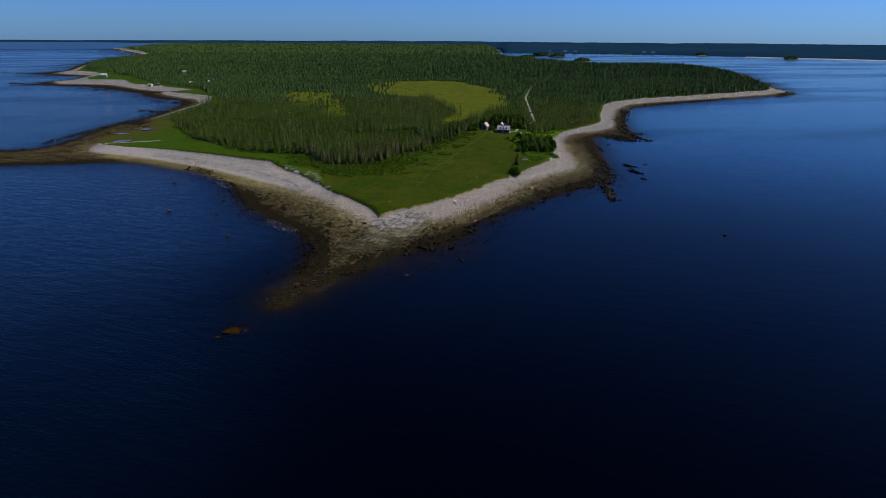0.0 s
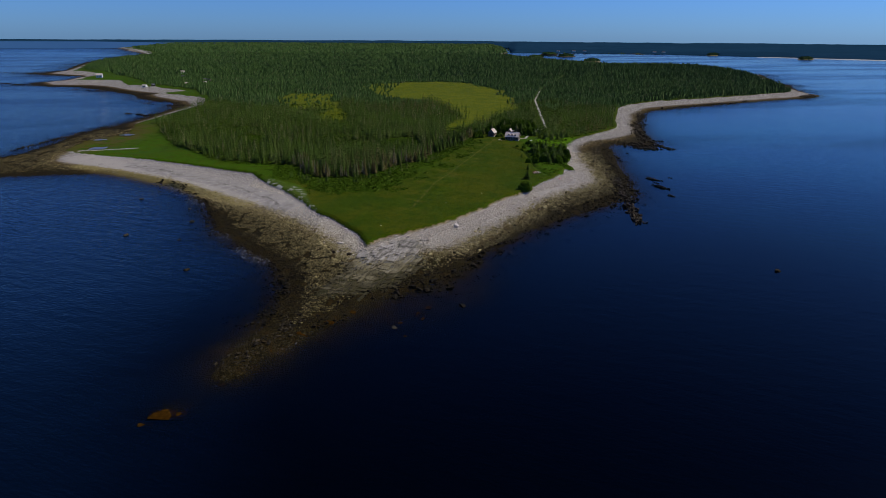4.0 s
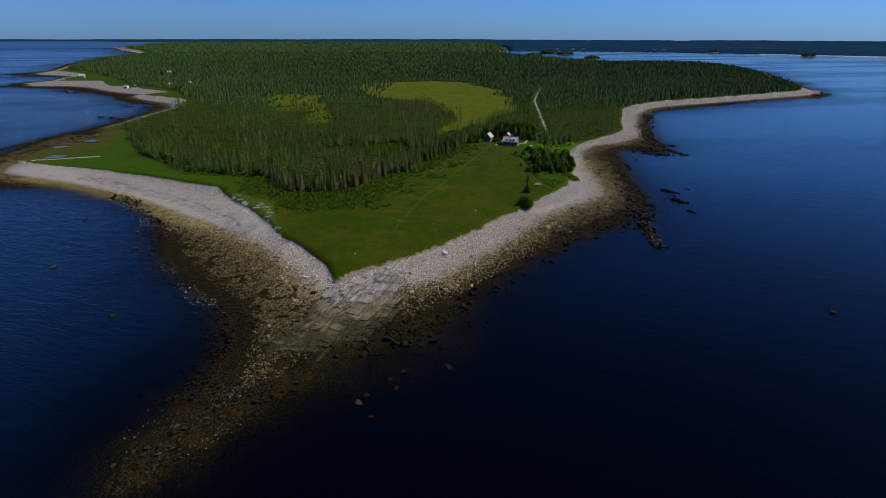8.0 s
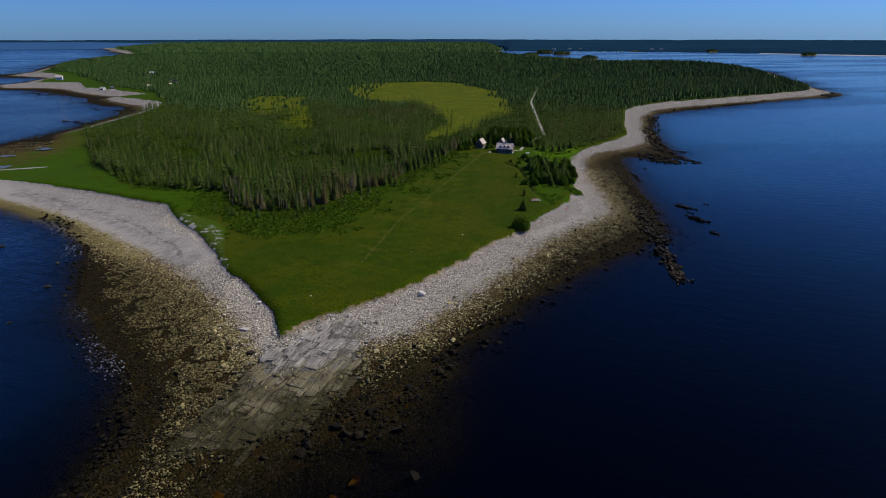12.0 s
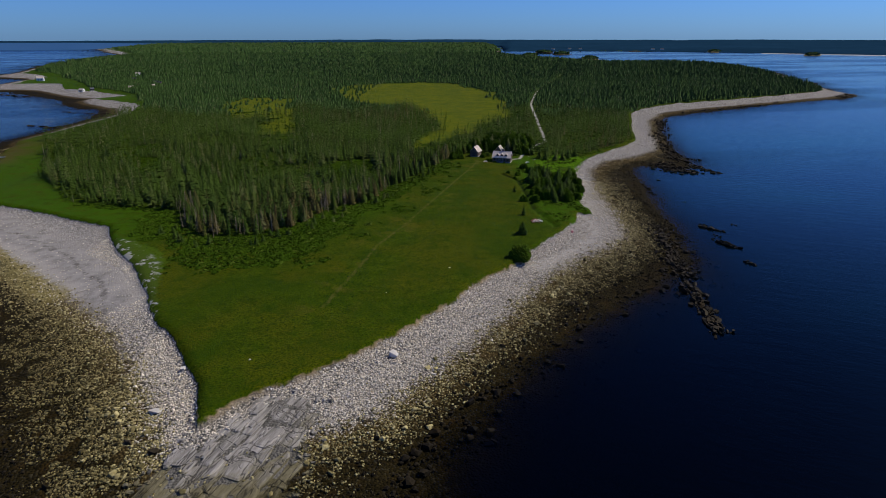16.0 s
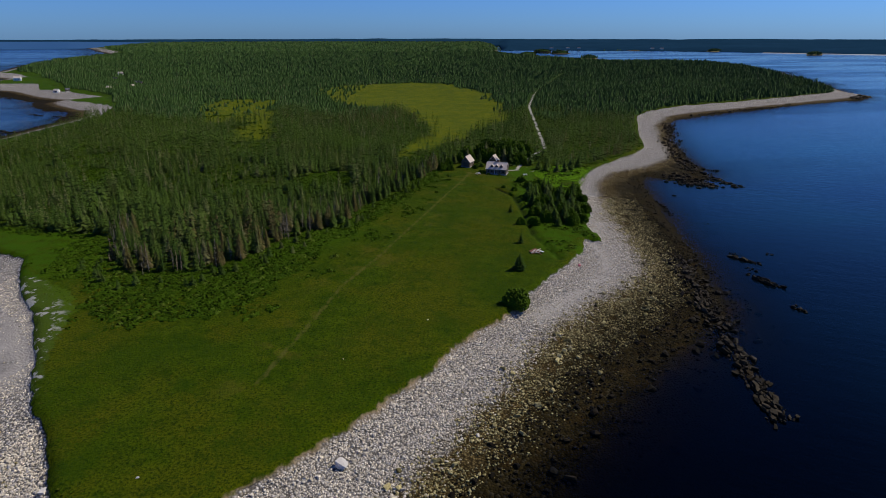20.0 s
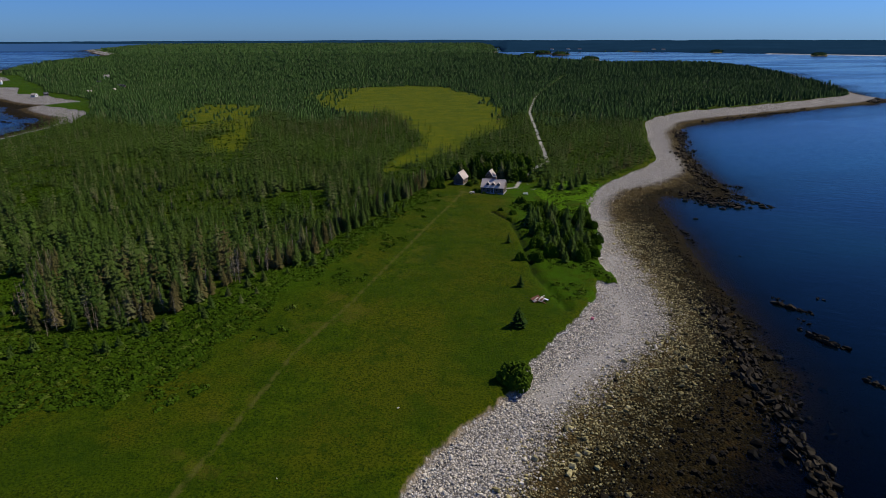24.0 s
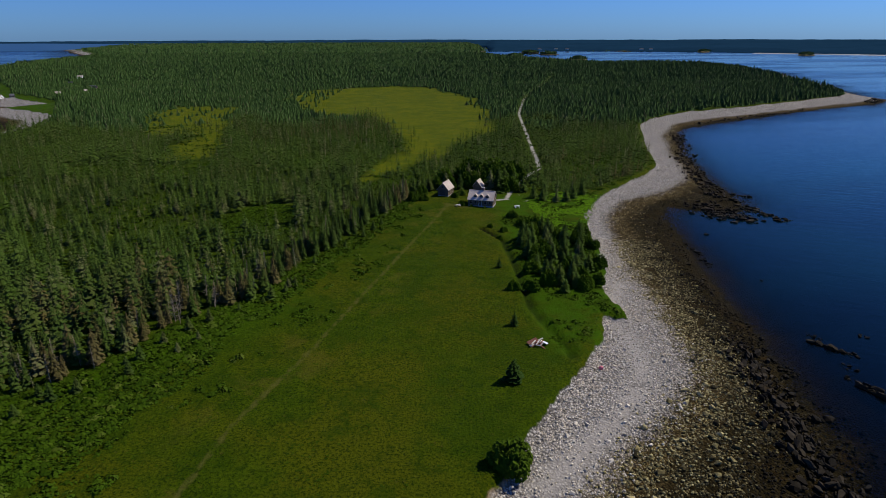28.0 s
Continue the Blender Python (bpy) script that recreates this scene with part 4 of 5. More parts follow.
def build_thickets():
    """Low alder, fern and bayberry along the wood's edge and round the grove."""
    shapes = [leaf_heap(27, s) for s in (31, 32, 33)]
    n = 52000
    x, y = rng.uniform(-110, 175, n), rng.uniform(72, 330, n)
    woods = inside_distance(FOREST, x + 3 * fbm(x, y, 12), y + 3 * fbm(x + 40, y, 12))
    veg = inside_distance(VEG, x, y)
    belt = inside_distance(BELT, x + 9 * fbm(x, y, 10), y + 9 * fbm(x + 30, y, 10))
    edge = (woods < 3) & ((belt > 0) | (woods > -4) & (x < 52) | (belt > -9) & (fbm(x, y, 5) > 0.22)) & (x > -75) & (x < 54) & (y < 264) & (inside_distance(PATCH, x, y) < 0)
    ferny = (x > 79) & (y > 128) & (woods < 1) & ((fbm(x, y, 9) > -0.12) | (y > 258))
    marshy = (x < -50) & (woods < 1) & (woods > -4)
    keep = (edge | ferny | marshy) & (veg > 1.5) & (line_distance(ROAD, x, y) > 4) & (line_distance(DITCH, x, y) > 1) & (fbm(x, y, 6) > -0.32)
    keep &= ~((x > 52) & (x < 95) & (y > 226))
    x, y = x[keep], y[keep]
    kind, size = rng.integers(0, 3, len(x)), 0.6 + 1.5 * rng.random(len(x)) ** 2
    sets = []
    for k in range(3):
        m = kind == k
        p = np.stack([x[m], y[m], height_at(x[m], y[m]) - 0.15], 1)
        sets.append(scatter(shapes[k], p, size[m] * 0.95, rng.uniform(0, 6.28, m.sum()), rng.random(m.sum()), size[m] * 1.25))
    # the deep belt before the wood
    x, y = rng.uniform(-76, 54, 36000), rng.uniform(72, 264, 36000)
    woods = inside_distance(FOREST, x + 3 * fbm(x, y, 12), y + 3 * fbm(x + 40, y, 12))
    belt = inside_distance(BELT, x + 7 * fbm(x, y, 10), y + 7 * fbm(x + 30, y, 10))
    m = (belt > 0) & (woods < 2) & (inside_distance(PATCH, x, y) < 0) & (inside_distance(VEG, x, y) > 1.5)
    x, y = x[m], y[m]
    s = 0.5 + 1.3 * rng.random(len(x)) ** 2
    sets.append(scatter(shapes[1], np.stack([x, y, height_at(x, y) - 0.15], 1), s, rng.uniform(0, 6.28, len(x)), rng.random(len(x)), s * 1.5))
    # openings of low alder within the wood
    x, y = rng.uniform(-300, 200, 24000), rng.uniform(100, 470, 24000)
    woods = inside_distance(FOREST, x, y)
    low = (woods > 1) & ((fbm(x, y, 34) < -0.26) | (rng.random(24000) < 0.16) | (inside_distance(OPEN, x, y) > 0)) & seen(x, y, 10) & (inside_distance(BOG, x, y) < 0)
    x, y = x[low], y[low]
    p = np.stack([x, y, height_at(x, y) - 0.15], 1)
    s = rng.uniform(0.9, 2.2, len(x))
    sets.append(scatter(shapes[0], p, s, rng.uniform(0, 6.28, len(x)), rng.random(len(x)), s * 1.3))
    for outline, count, shape in ((OPEN, 2600, 1), (OPEN_WEST, 1500, 1)):
        ox, oy = np.array(outline).T
        x, y = rng.uniform(ox.min(), ox.max(), count), rng.uniform(oy.min(), oy.max(), count)
        m = inside_distance(outline, x, y) > 0
        x, y = x[m], y[m]
        s = rng.uniform(0.7, 1.5, len(x)) * (1.0 if shape == 1 else 0.7)
        sets.append(scatter(shapes[shape], np.stack([x, y, height_at(x, y) - 0.15], 1), s, rng.uniform(0, 6.28, len(x)), 0.6 + 0.4 * rng.random(len(x)), s * 1.4))
    v, f, t = joined(sets)
    tagged(part("thicket", mesh_arrays("thicket", v, f, (("tint", t),)), LEAVES), "bright green low thicket of alder and fern", "shrubs", kind="stuff")


build_thickets()


def build_bracken():
    fronds = foliage("bracken_fronds", (0.055, 0.125, 0.003), (0.090, 0.175, 0.005), (0.10, 0.15, 0.01))
    ox, oy = np.array(BRACKEN).T
    x, y = rng.uniform(ox.min(), ox.max(), 5200), rng.uniform(oy.min(), oy.max(), 5200)
    m = (inside_distance(BRACKEN, x, y) > 0) & (fbm(x, y, 6) > -0.3)
    x, y = x[m], y[m]
    s = rng.uniform(0.5, 1.1, len(x))
    v, f, t = scatter(clump_template(10, 34, 0.5), np.stack([x, y, height_at(x, y) - 0.1], 1), s, rng.uniform(0, 6.28, len(x)), rng.random(len(x)), s * 1.5)
    tagged(part("bracken", mesh_arrays("bracken", v, f, (("tint", t),)), fronds), "bright green bracken between the lawn and the shingle", "ferns", kind="stuff")


build_bracken()


def build_tufts():
    """Taller tufts that roughen the meadow."""
    r = np.random.default_rng(3)
    v, f = [], []
    for k in range(5):
        a = r.uniform(0, 6.28)
        b = len(v)
        v += [(0.2 * math.cos(a + 1.6), 0.2 * math.sin(a + 1.6), 0), (-0.2 * math.cos(a + 1.6), -0.2 * math.sin(a + 1.6), 0), (0.3 * math.cos(a), 0.3 * math.sin(a), 0.28)]
        f.append((b, b + 1, b + 2))
    shape = (np.array(v), np.array(f))
    n = 30000
    x, y = rng.uniform(-80, 105, n), rng.uniform(0, 250, n)
    woods, veg = inside_distance(FOREST, x, y), inside_distance(VEG, x, y)
    keep = (woods < -2) & (veg > 0.6) & (line_distance(TRAIL, x, y) > 0.8) & (fbm(x, y, 7) > -0.12) & (line_distance(ROAD, x, y) > 3) & (y < 232)
    x, y = x[keep], y[keep]
    s = rng.uniform(0.3, 0.7, len(x))
    p = np.stack([x, y, height_at(x, y) - 0.03], 1)
    v, f, t = scatter(shape, p, s, rng.uniform(0, 6.28, len(x)), rng.random(len(x)), s * 1.6)
    tagged(part("grass_tufts", mesh_arrays("grass_tufts", v, f, (("tint", t * 0.8),)), MEADOW), "tufts of uncut meadow grass", "grass", kind="stuff")


MEADOW = foliage("meadow_grass", (0.014, 0.034, 0.001), (0.034, 0.056, 0.002), (0.05, 0.05, 0.006), 0.08)
build_tufts()


# ---- stones and rocks ----
def ico(subdivisions, seed, shape, rough):
    """A broken stone: a ball with knocked-off sides."""
    r = random.Random(seed)
    bm = bmesh.new()
    bmesh.ops.create_icosphere(bm, subdivisions=subdivisions, radius=0.5)
    cuts = [(Vector((r.gauss(0, 1), r.gauss(0, 1), r.gauss(0, 1))).normalized(), r.uniform(0.20, 0.40)) for _ in range(11)]
    for v in bm.verts:
        for n, d in cuts:
            over = v.co.dot(n) - d
            if over > 0:
                v.co -= n * over
        v.co *= 1 + r.uniform(-rough, rough)
        v.co = Vector((v.co.x * shape[0], v.co.y * shape[1], v.co.z * shape[2]))
    bmesh.ops.triangulate(bm, faces=bm.faces)
    bm.verts.ensure_lookup_table()
    arrays = (np.array([v.co[:] for v in bm.verts]), np.array([[v.index for v in f.verts] for f in bm.faces]))
    bm.free()
    return arrays


def crag(seed, shape, points=14):
    """An angular block: the hull of a few scattered points."""
    r = random.Random(seed)
    bm = bmesh.new()
    for k in range(points):
        p = Vector((r.gauss(0, 1), r.gauss(0, 1), r.gauss(0, 1)))
        p *= 0.5 * r.uniform(0.75, 1.0) / max(abs(p.x), abs(p.y), abs(p.z), 0.01)
        bm.verts.new((p.x * shape[0], p.y * shape[1], p.z * shape[2]))
    made = bmesh.ops.convex_hull(bm, input=bm.verts)
    bmesh.ops.delete(bm, geom=[v for v in made["geom_interior"] if isinstance(v, bmesh.types.BMVert)], context="VERTS")
    bmesh.ops.recalc_face_normals(bm, faces=bm.faces)
    bm.verts.index_update()
    arrays = (np.array([v.co[:] for v in bm.verts]), np.array([[v.index for v in f.verts] for f in bm.faces]))
    bm.free()
    return arrays


def stone_surface(name, dark, light, weed, share):
    s = Shader(name, 0.85, specular=0.1)
    shade = s.math("FRACT", s.math("ADD", s.attr("tint"), s.chance()))
    c = s.mix(shade, dark, light)
    c = s.mix(s.span(s.noise(2.5, 4), 0.35, 0.65, 0.0, 0.4), c, dark)
    c = s.mix(s.span(s.noise(0.3, 3), 0.62 - share, 0.72 - share, 0.0, 0.8), c, weed)
    s.bump(s.noise(7, 4), 0.4, 0.06)
    return s.done(c)


def bedrock_surface():
    """Layered bedrock, streaked along its strike, with thin cracks; tan growth in patches and dark weed on what the tide reaches."""
    s = Shader("bedrock_slab", 0.85, specular=0.08)
    at = s.node("ShaderNodeSeparateXYZ")
    s.put(at.inputs[0], s.place)
    patchy = s.noise(0.14, 5, rough=0.7)
    streak = s.noise(1.1, 6, stretch=(1.0, 0.13, 1.0), turn=16, rough=0.65)
    c = s.mix(s.span(streak, 0.32, 0.68), (0.17, 0.153, 0.130), (0.36, 0.33, 0.285))
    c = s.mix(s.math("MULTIPLY", s.chance(), 0.22), c, (0.12, 0.107, 0.09))
    tide = s.math("ADD", at.outputs[2], s.math("MULTIPLY", s.math("SUBTRACT", patchy, 0.5), 2.2))
    c = s.mix(s.span(tide, 1.4, 2.1, 0.9, 0.0), c, s.mix(streak, (0.085, 0.070, 0.030), (0.19, 0.162, 0.085)))
    c = s.mix(s.span(tide, 0.8, 1.5, 0.95, 0.0), c, s.mix(streak, (0.008, 0.007, 0.002), (0.060, 0.050, 0.018)))
    along = s.math("ABSOLUTE", s.math("SUBTRACT", s.noise(0.5, 4, stretch=(1.0, 0.16, 1.0), turn=16), 0.5))
    across = s.math("ABSOLUTE", s.math("SUBTRACT", s.noise(0.22, 4, stretch=(0.35, 1.0, 1.0), turn=40), 0.5))
    crack = s.math("MINIMUM", along, s.math("MULTIPLY", across, 1.6))
    c = s.mix(s.span(crack, 0.002, 0.02, 0.7, 0.0), c, (0.016, 0.014, 0.010))
    s.bump(s.math("ADD", s.math("MULTIPLY", streak, 1.3), s.math("MULTIPLY", s.span(crack, 0.0, 0.03), 0.5)), 0.9, 0.35)
    return s.done(c)


PALE_STONE = stone_surface("pale_shingle_stone", (0.30, 0.26, 0.195), (0.80, 0.70, 0.54), (0.26, 0.21, 0.14), -0.14)
TAN_STONE = stone_surface("tide_stained_stone", (0.062, 0.051, 0.017), (0.52, 0.43, 0.195), (0.15, 0.115, 0.035), -0.05)
LOW_STONE = stone_surface("black_weed_stone", (0.003, 0.0024, 0.0008), (0.020, 0.014, 0.006), (0.014, 0.008, 0.0015), 0.02)
DARK_STONE = stone_surface("weedy_tidal_stone", (0.008, 0.0065, 0.0016), (0.265, 0.212, 0.085), (0.045, 0.030, 0.006), 0.0)
REEF_STONE = stone_surface("dark_ledge_rock", (0.006, 0.0045, 0.002), (0.052, 0.040, 0.023), (0.026, 0.016, 0.005), 0.05)
BEDROCK = bedrock_surface()
RUST_WEED = plain("orange_rockweed", (0.017, 0.008, 0.0012), (0.046, 0.020, 0.003), 1.5, 0.8, specular=0.0)
PEBBLES = [ico(1, s, (1, 0.8, 0.62), 0.10) for s in (41, 42, 43)]


def chip(seed):
    """A small angular stone, bedded in the beach."""
    r = np.random.default_rng(seed)
    v = np.array([(1, 0, 0), (0, 0.8, 0), (-1, 0, 0), (0, -0.8, 0), (0, 0, 0.6)]) * 0.5 * r.uniform(0.75, 1.2, (5, 1)) + r.uniform(-0.12, 0.12, (5, 3))
    v[:4, 2] -= 0.22
    return v, np.array([(0, 1, 4), (1, 2, 4), (2, 3, 4), (3, 0, 4)])


CHIPS = [chip(s) for s in (44, 45, 46)]


def beach_stones(count, area, low, high, zone, density_size=7):
    x, y = rng.uniform(area[0], area[2], count), rng.uniform(area[1], area[3], count)
    veg, wet, sea = plan(x, y)
    tide = wet + rng.normal(0, 2.2, count)
    reach = sea + rng.normal(0, 1.6, count)
    on_wet = zone > 0
    keep = (veg < -0.4) & (sea > (1, 0.3, 0.3, 0.3, -17)[zone]) & (tide > 0.5, (tide < 1) & (tide > -4 - 9 * rng.random(count) ** 2), (tide < -4.5) & (reach > 7), (tide < -4.5) & (reach < 7.5), (sea < 0) & (rng.random(count) < np.exp(sea / 7)))[zone]
    keep &= (inside_distance(LEDGE, x + 5 * fbm(x, y, 6), y + 5 * fbm(x + 9, y, 6)) < -0.3) | (veg > -4.5) | (rng.random(count) < 0.05)
    if not on_wet:
        keep &= ((line_distance(SAND, x, y) > 9) & (x > -75) & (rng.random(count) > 0.8 * np.exp(-(line_distance(SAND_EAST, x, y) / 3.5) ** 2))) | (rng.random(count) < 0.06)
    keep &= fbm(x, y, 3.2 if on_wet else density_size) > (-0.24 if zone > 1 else -0.36 if on_wet else -0.6)
    x, y = x[keep], y[keep]
    size = low + (high - low) * rng.random(len(x)) ** 3.2
    if on_wet:
        size = np.where(rng.random(len(x)) < 0.025, rng.uniform(0.7, 1.15, len(x)), size)
    return x, y, height_at(x, y) + size * 0.2, size


def stone_sets(x, y, z, size):
    kind = rng.integers(0, 3, len(x)) + 3 * (size < 0.62)
    out = []
    for k in range(6):
        m = kind == k
        out.append(scatter((PEBBLES + CHIPS)[k], np.stack([x[m], y[m], z[m]], 1), size[m], rng.uniform(0, 6.28, m.sum()), rng.random(m.sum())))
    return out


def build_beach():
    east, west, far, bar = (-25, -40, 130, 205), (-130, -60, 0, 150), (100, 190, 240, 520), (-345, 100, -130, 300)
    for zone, mat, name, label, counts, many in (
            (0, PALE_STONE, "shingle", "pale grey rounded beach stones in a broad bank", (400000, 130000, 30000), 150),
            (1, TAN_STONE, "tide_stained_shingle", "tan and ochre stained stones below the high tide line", (300000, 170000, 40000, 70000), 90),
            (2, DARK_STONE, "tidal_stones", "dark brown weedy stones between the tide lines", (230000, 230000, 40000, 110000), 60),
            (3, LOW_STONE, "low_tide_stones", "blackish weed covered stones at the low tide line", (120000, 60000, 30000, 14000), 50),
            (4, LOW_STONE, "sunken_stones", "dark weedy rocks under the shallow water", (60000, 40000, 0), 50)):
        sets, big = [], []
        for area, count in zip((east, west, far, bar), counts):
            x, y, z, size = beach_stones(count, area, (0.22, 0.28, 0.28, 0.28, 0.5)[zone], (0.75, 0.85, 0.85, 0.9, 1.9)[zone], zone)
            if area is east:
                order = np.argsort(-size)
                for i in order[:many]:
                    big.append((x[i], y[i], z[i], size[i]))
                x, y, z, size = (a[order[many:]] for a in (x, y, z, size))
            sets += stone_sets(x, y, z, size)
        v, f, t = joined(sets)
        tagged(part(name, mesh_arrays(name, v, f, (("tint", t),)), mat), label, "stones", kind="stuff")
        meshes = []
        for s in range(3):
            pv, pf = crag(60 + s, (1, 0.8, 0.65), 18)
            me = mesh_arrays("stone", pv, pf)
            me.materials.append(mat)
            meshes.append(me)
        for x, y, z, size in big:
            ob = new("stone", random.choice(meshes))
            ob.parent = GROUND_OB
            ob.matrix_basis = pose(x, y, z, random.uniform(-15, 15), random.uniform(-15, 15), random.uniform(0, 360)) @ Matrix.Scale(size * 1.15, 4)


def boulder(x, y, size, mat, label, shape=(1, 0.8, 0.7), sink=0.2, category="boulder", name="boulder", z=None, turn=None, seed=0):
    v, f = crag(80 + seed, shape, 22)
    ob = part(name, mesh_arrays(name, v * size, f), mat)
    ob.matrix_basis = pose(x, y, (ground_z(x, y) if z is None else z) + size * shape[2] * (0.5 - sink), 0, 0, random.uniform(0, 360) if turn is None else turn)
    return tagged(ob, label, category)


SLABS = [crag(s, (1.0, 0.5, 0.5)) for s in (51, 52, 53, 54, 55, 56)]


def rock_reef(name, label, line, width, count, size, mat, turn, lift=0.0, flat=1.0):
    """A broken ridge of tilted slabs along a line, each slab a part."""
    reef = tagged(new(name), label, "reef", "", "thing")
    a, b = Vector(line[0]), Vector(line[1])
    reef.location = (*((a + b) / 2), 0)
    meshes = []
    for v, f in SLABS:
        me = mesh_arrays("slab", v, f)
        me.materials.append(mat)
        meshes.append(me)
    for k in range(int(count * 2.6)):
        u = random.random()
        p = a.lerp(b, u) + Vector((random.gauss(0, width * 0.4), random.gauss(0, width * 0.4)))
        q = size * random.choice((0.16, 0.22, 0.3, 0.42, 0.7)) * random.uniform(0.7, 1.2)
        ob = new("slab", random.choice(meshes))
        ob.parent = reef
        ob.matrix_basis = Matrix.Translation((p.x - reef.location.x, p.y - reef.location.y, max(ground_z(p.x, p.y), -0.25) + q * 0.1 + lift)) @ pose(
            0, 0, 0, random.uniform(-30, 30), random.uniform(-16, 16), turn + random.gauss(0, 20)) @ Matrix.Diagonal((q, q, q * flat, 1))
    return reef


build_beach()
BOULDER_STONE = stone_surface("pale_boulder_stone", (0.42, 0.385, 0.335), (0.60, 0.55, 0.48), (0.3, 0.26, 0.2), -0.2)
boulder(31.6, 28.4, 2.2, BOULDER_STONE, "large pale boulder on the shingle bank", (1, 0.85, 0.8), 0.15, seed=1)
boulder(-12, 8, 2.4, BOULDER_STONE, "flat pale slab lying on the shingle", (1.2, 0.7, 0.35), seed=2)
boulder(-12, 22, 1.6, BOULDER_STONE, "pale boulder below the grass bank", (1.1, 0.7, 0.5), seed=3)
for i, (x, y, size) in enumerate(((1.5, 23.5, 0.45), (44, 79, 0.5), (27, 60, 0.35))):
    boulder(x, y, size, BOULDER_STONE, "small pale stone lying in the meadow grass", (1.2, 0.8, 0.5), 0.2, "stone", "field_stone", seed=30 + i)
boulder(-13, -1, 1.5, REEF_STONE, "dark boulder among tidal stones", seed=4)
boulder(-7, -4, 1.8, REEF_STONE, "dark boulder beside the bedrock ledge", seed=5)
rock_reef("rock_reef", "dark weedy reef of broken slabs running out to sea", ((110, 44), (114, 78)), 3.0, 130, 3.4, REEF_STONE, 82, 0.25)
rock_reef("rock_reef", "dark craggy rocks along the edge of the tidal flat", ((115, 82), (122, 134)), 4.6, 190, 3.3, REEF_STONE, 78, 0.15)
rock_reef("rock_reef", "low weedy rocks along the tidal flat", ((125, 138), (141, 236)), 3.0, 50, 2.0, REEF_STONE, 80)
rock_reef("rock_reef", "dark rocky spur in the shallow cove", ((163, 252), (173, 234)), 9.0, 120, 3.4, REEF_STONE, -35, 0.1)
rock_reef("rock_reef", "dark broken rocks off the end of the spur", ((181, 252), (186, 230)), 4.5, 60, 3.2, REEF_STONE, -35, 0.1)
rock_reef("rock_reef", "dark rocks lining the cove shore", ((176, 262), (194, 350)), 8.0, 170, 3.6, REEF_STONE, 75, 0.15)
rock_reef("rock_reef", "dark rocks at the foot of the shingle", ((194, 345), (230, 455)), 8.0, 130, 3.8, REEF_STONE, 70, 0.15)
rock_reef("rock_reef", "weedy rocks along the far shingle beach", ((262, 498), (400, 590)), 5.0, 90, 4.2, REEF_STONE, 35, 0.1)
rock_reef("rock_reef", "dark rocks off the far point", ((500, 650), (532, 682)), 8.0, 50, 7.0, REEF_STONE, 30)
rock_reef("rock_reef", "weedy slabs at the end of the rocky spit", ((-12, -52), (-23, -80)), 4.5, 90, 2.2, REEF_STONE, 65)
rock_reef("rock_reef", "dark tidal rocks of the western bar", ((-262, 178), (-340, 136)), 3.5, 70, 3.4, REEF_STONE, 30)
rock_reef("rock_reef", "weedy rocks along the marsh shore", ((-270, 205), (-267, 330)), 4.0, 90, 3.6, REEF_STONE, 90)
rock_reef("rock_reef", "dark ledges in the western cove", ((-300, 420), (-262, 400)), 4.0, 34, 5.0, REEF_STONE, 20, 0, 0.4)
rock_reef("rock_reef", "dark ledge across the western cove", ((-330, 515), (-270, 490)), 4.0, 40, 5.0, REEF_STONE, 20, 0, 0.4)
rock_reef("rock_reef", "dark ledge off the cottage spit", ((-520, 700), (-440, 668)), 6.0, 40, 6.0, REEF_STONE, 20, 0, 0.4)
rock_reef("rock_reef", "dark rocks off the cottage spit", ((-690, 800), (-630, 770)), 8.0, 40, 6.0, REEF_STONE, 20, 0, 0.4)
rock_reef("rock_reef", "dark rocks off the outer spit", ((-900, 1090), (-800, 1070)), 8.0, 40, 8.0, REEF_STONE, 10, 0, 0.4)
for (ax, ay), (bx, by), n, q in (((141.5, 138), (142.5, 136), 5, 2.0), ((140, 134), (144, 130), 14, 2.7), ((144, 131), (146, 127), 9, 2.2), ((153, 138), (154, 136), 4, 1.5), ((140.5, 124), (141.5, 121), 5, 1.7),
                               ((138, 119), (138.5, 117), 4, 1.3), ((138.5, 116), (142.5, 109), 20, 2.9), ((139.5, 95), (141, 92), 9, 2.3), ((139.5, 199), (138, 182), 13, 2.2), ((138, 205), (139.5, 201), 4, 1.5),
                               ((146.5, 172), (147.5, 170), 2, 1.1), ((186, 270), (192, 266), 6, 2.6), ((180, 262), (184, 259), 6, 2.6)):
    rock_reef("sea_rocks", "cluster of dark jagged rocks breaking the sea", ((ax, ay), (bx, by)), 1.5, n, q * 1.15, REEF_STONE, random.uniform(95, 135), 0.28)
for i, (x, y, s) in enumerate(((-99, 20, 2.2), (-60, -17, 2.0), (-120, 77, 1.8), (-81, 40, 2.0), (141, -12, 2.0), (33, -44, 2.0),
                               (-90, 60, 1.6), (-72, 33, 1.4), (-76, 15, 1.2), (150, 215, 1.6), (171, 262, 2.0))):
    boulder(x, y, s, REEF_STONE, "dark wet rock breaking the sea surface", (1.2, 0.75, 0.5), 0.1, "rock", "sea_rock", -0.32 * s * 0.5, seed=10 + i)
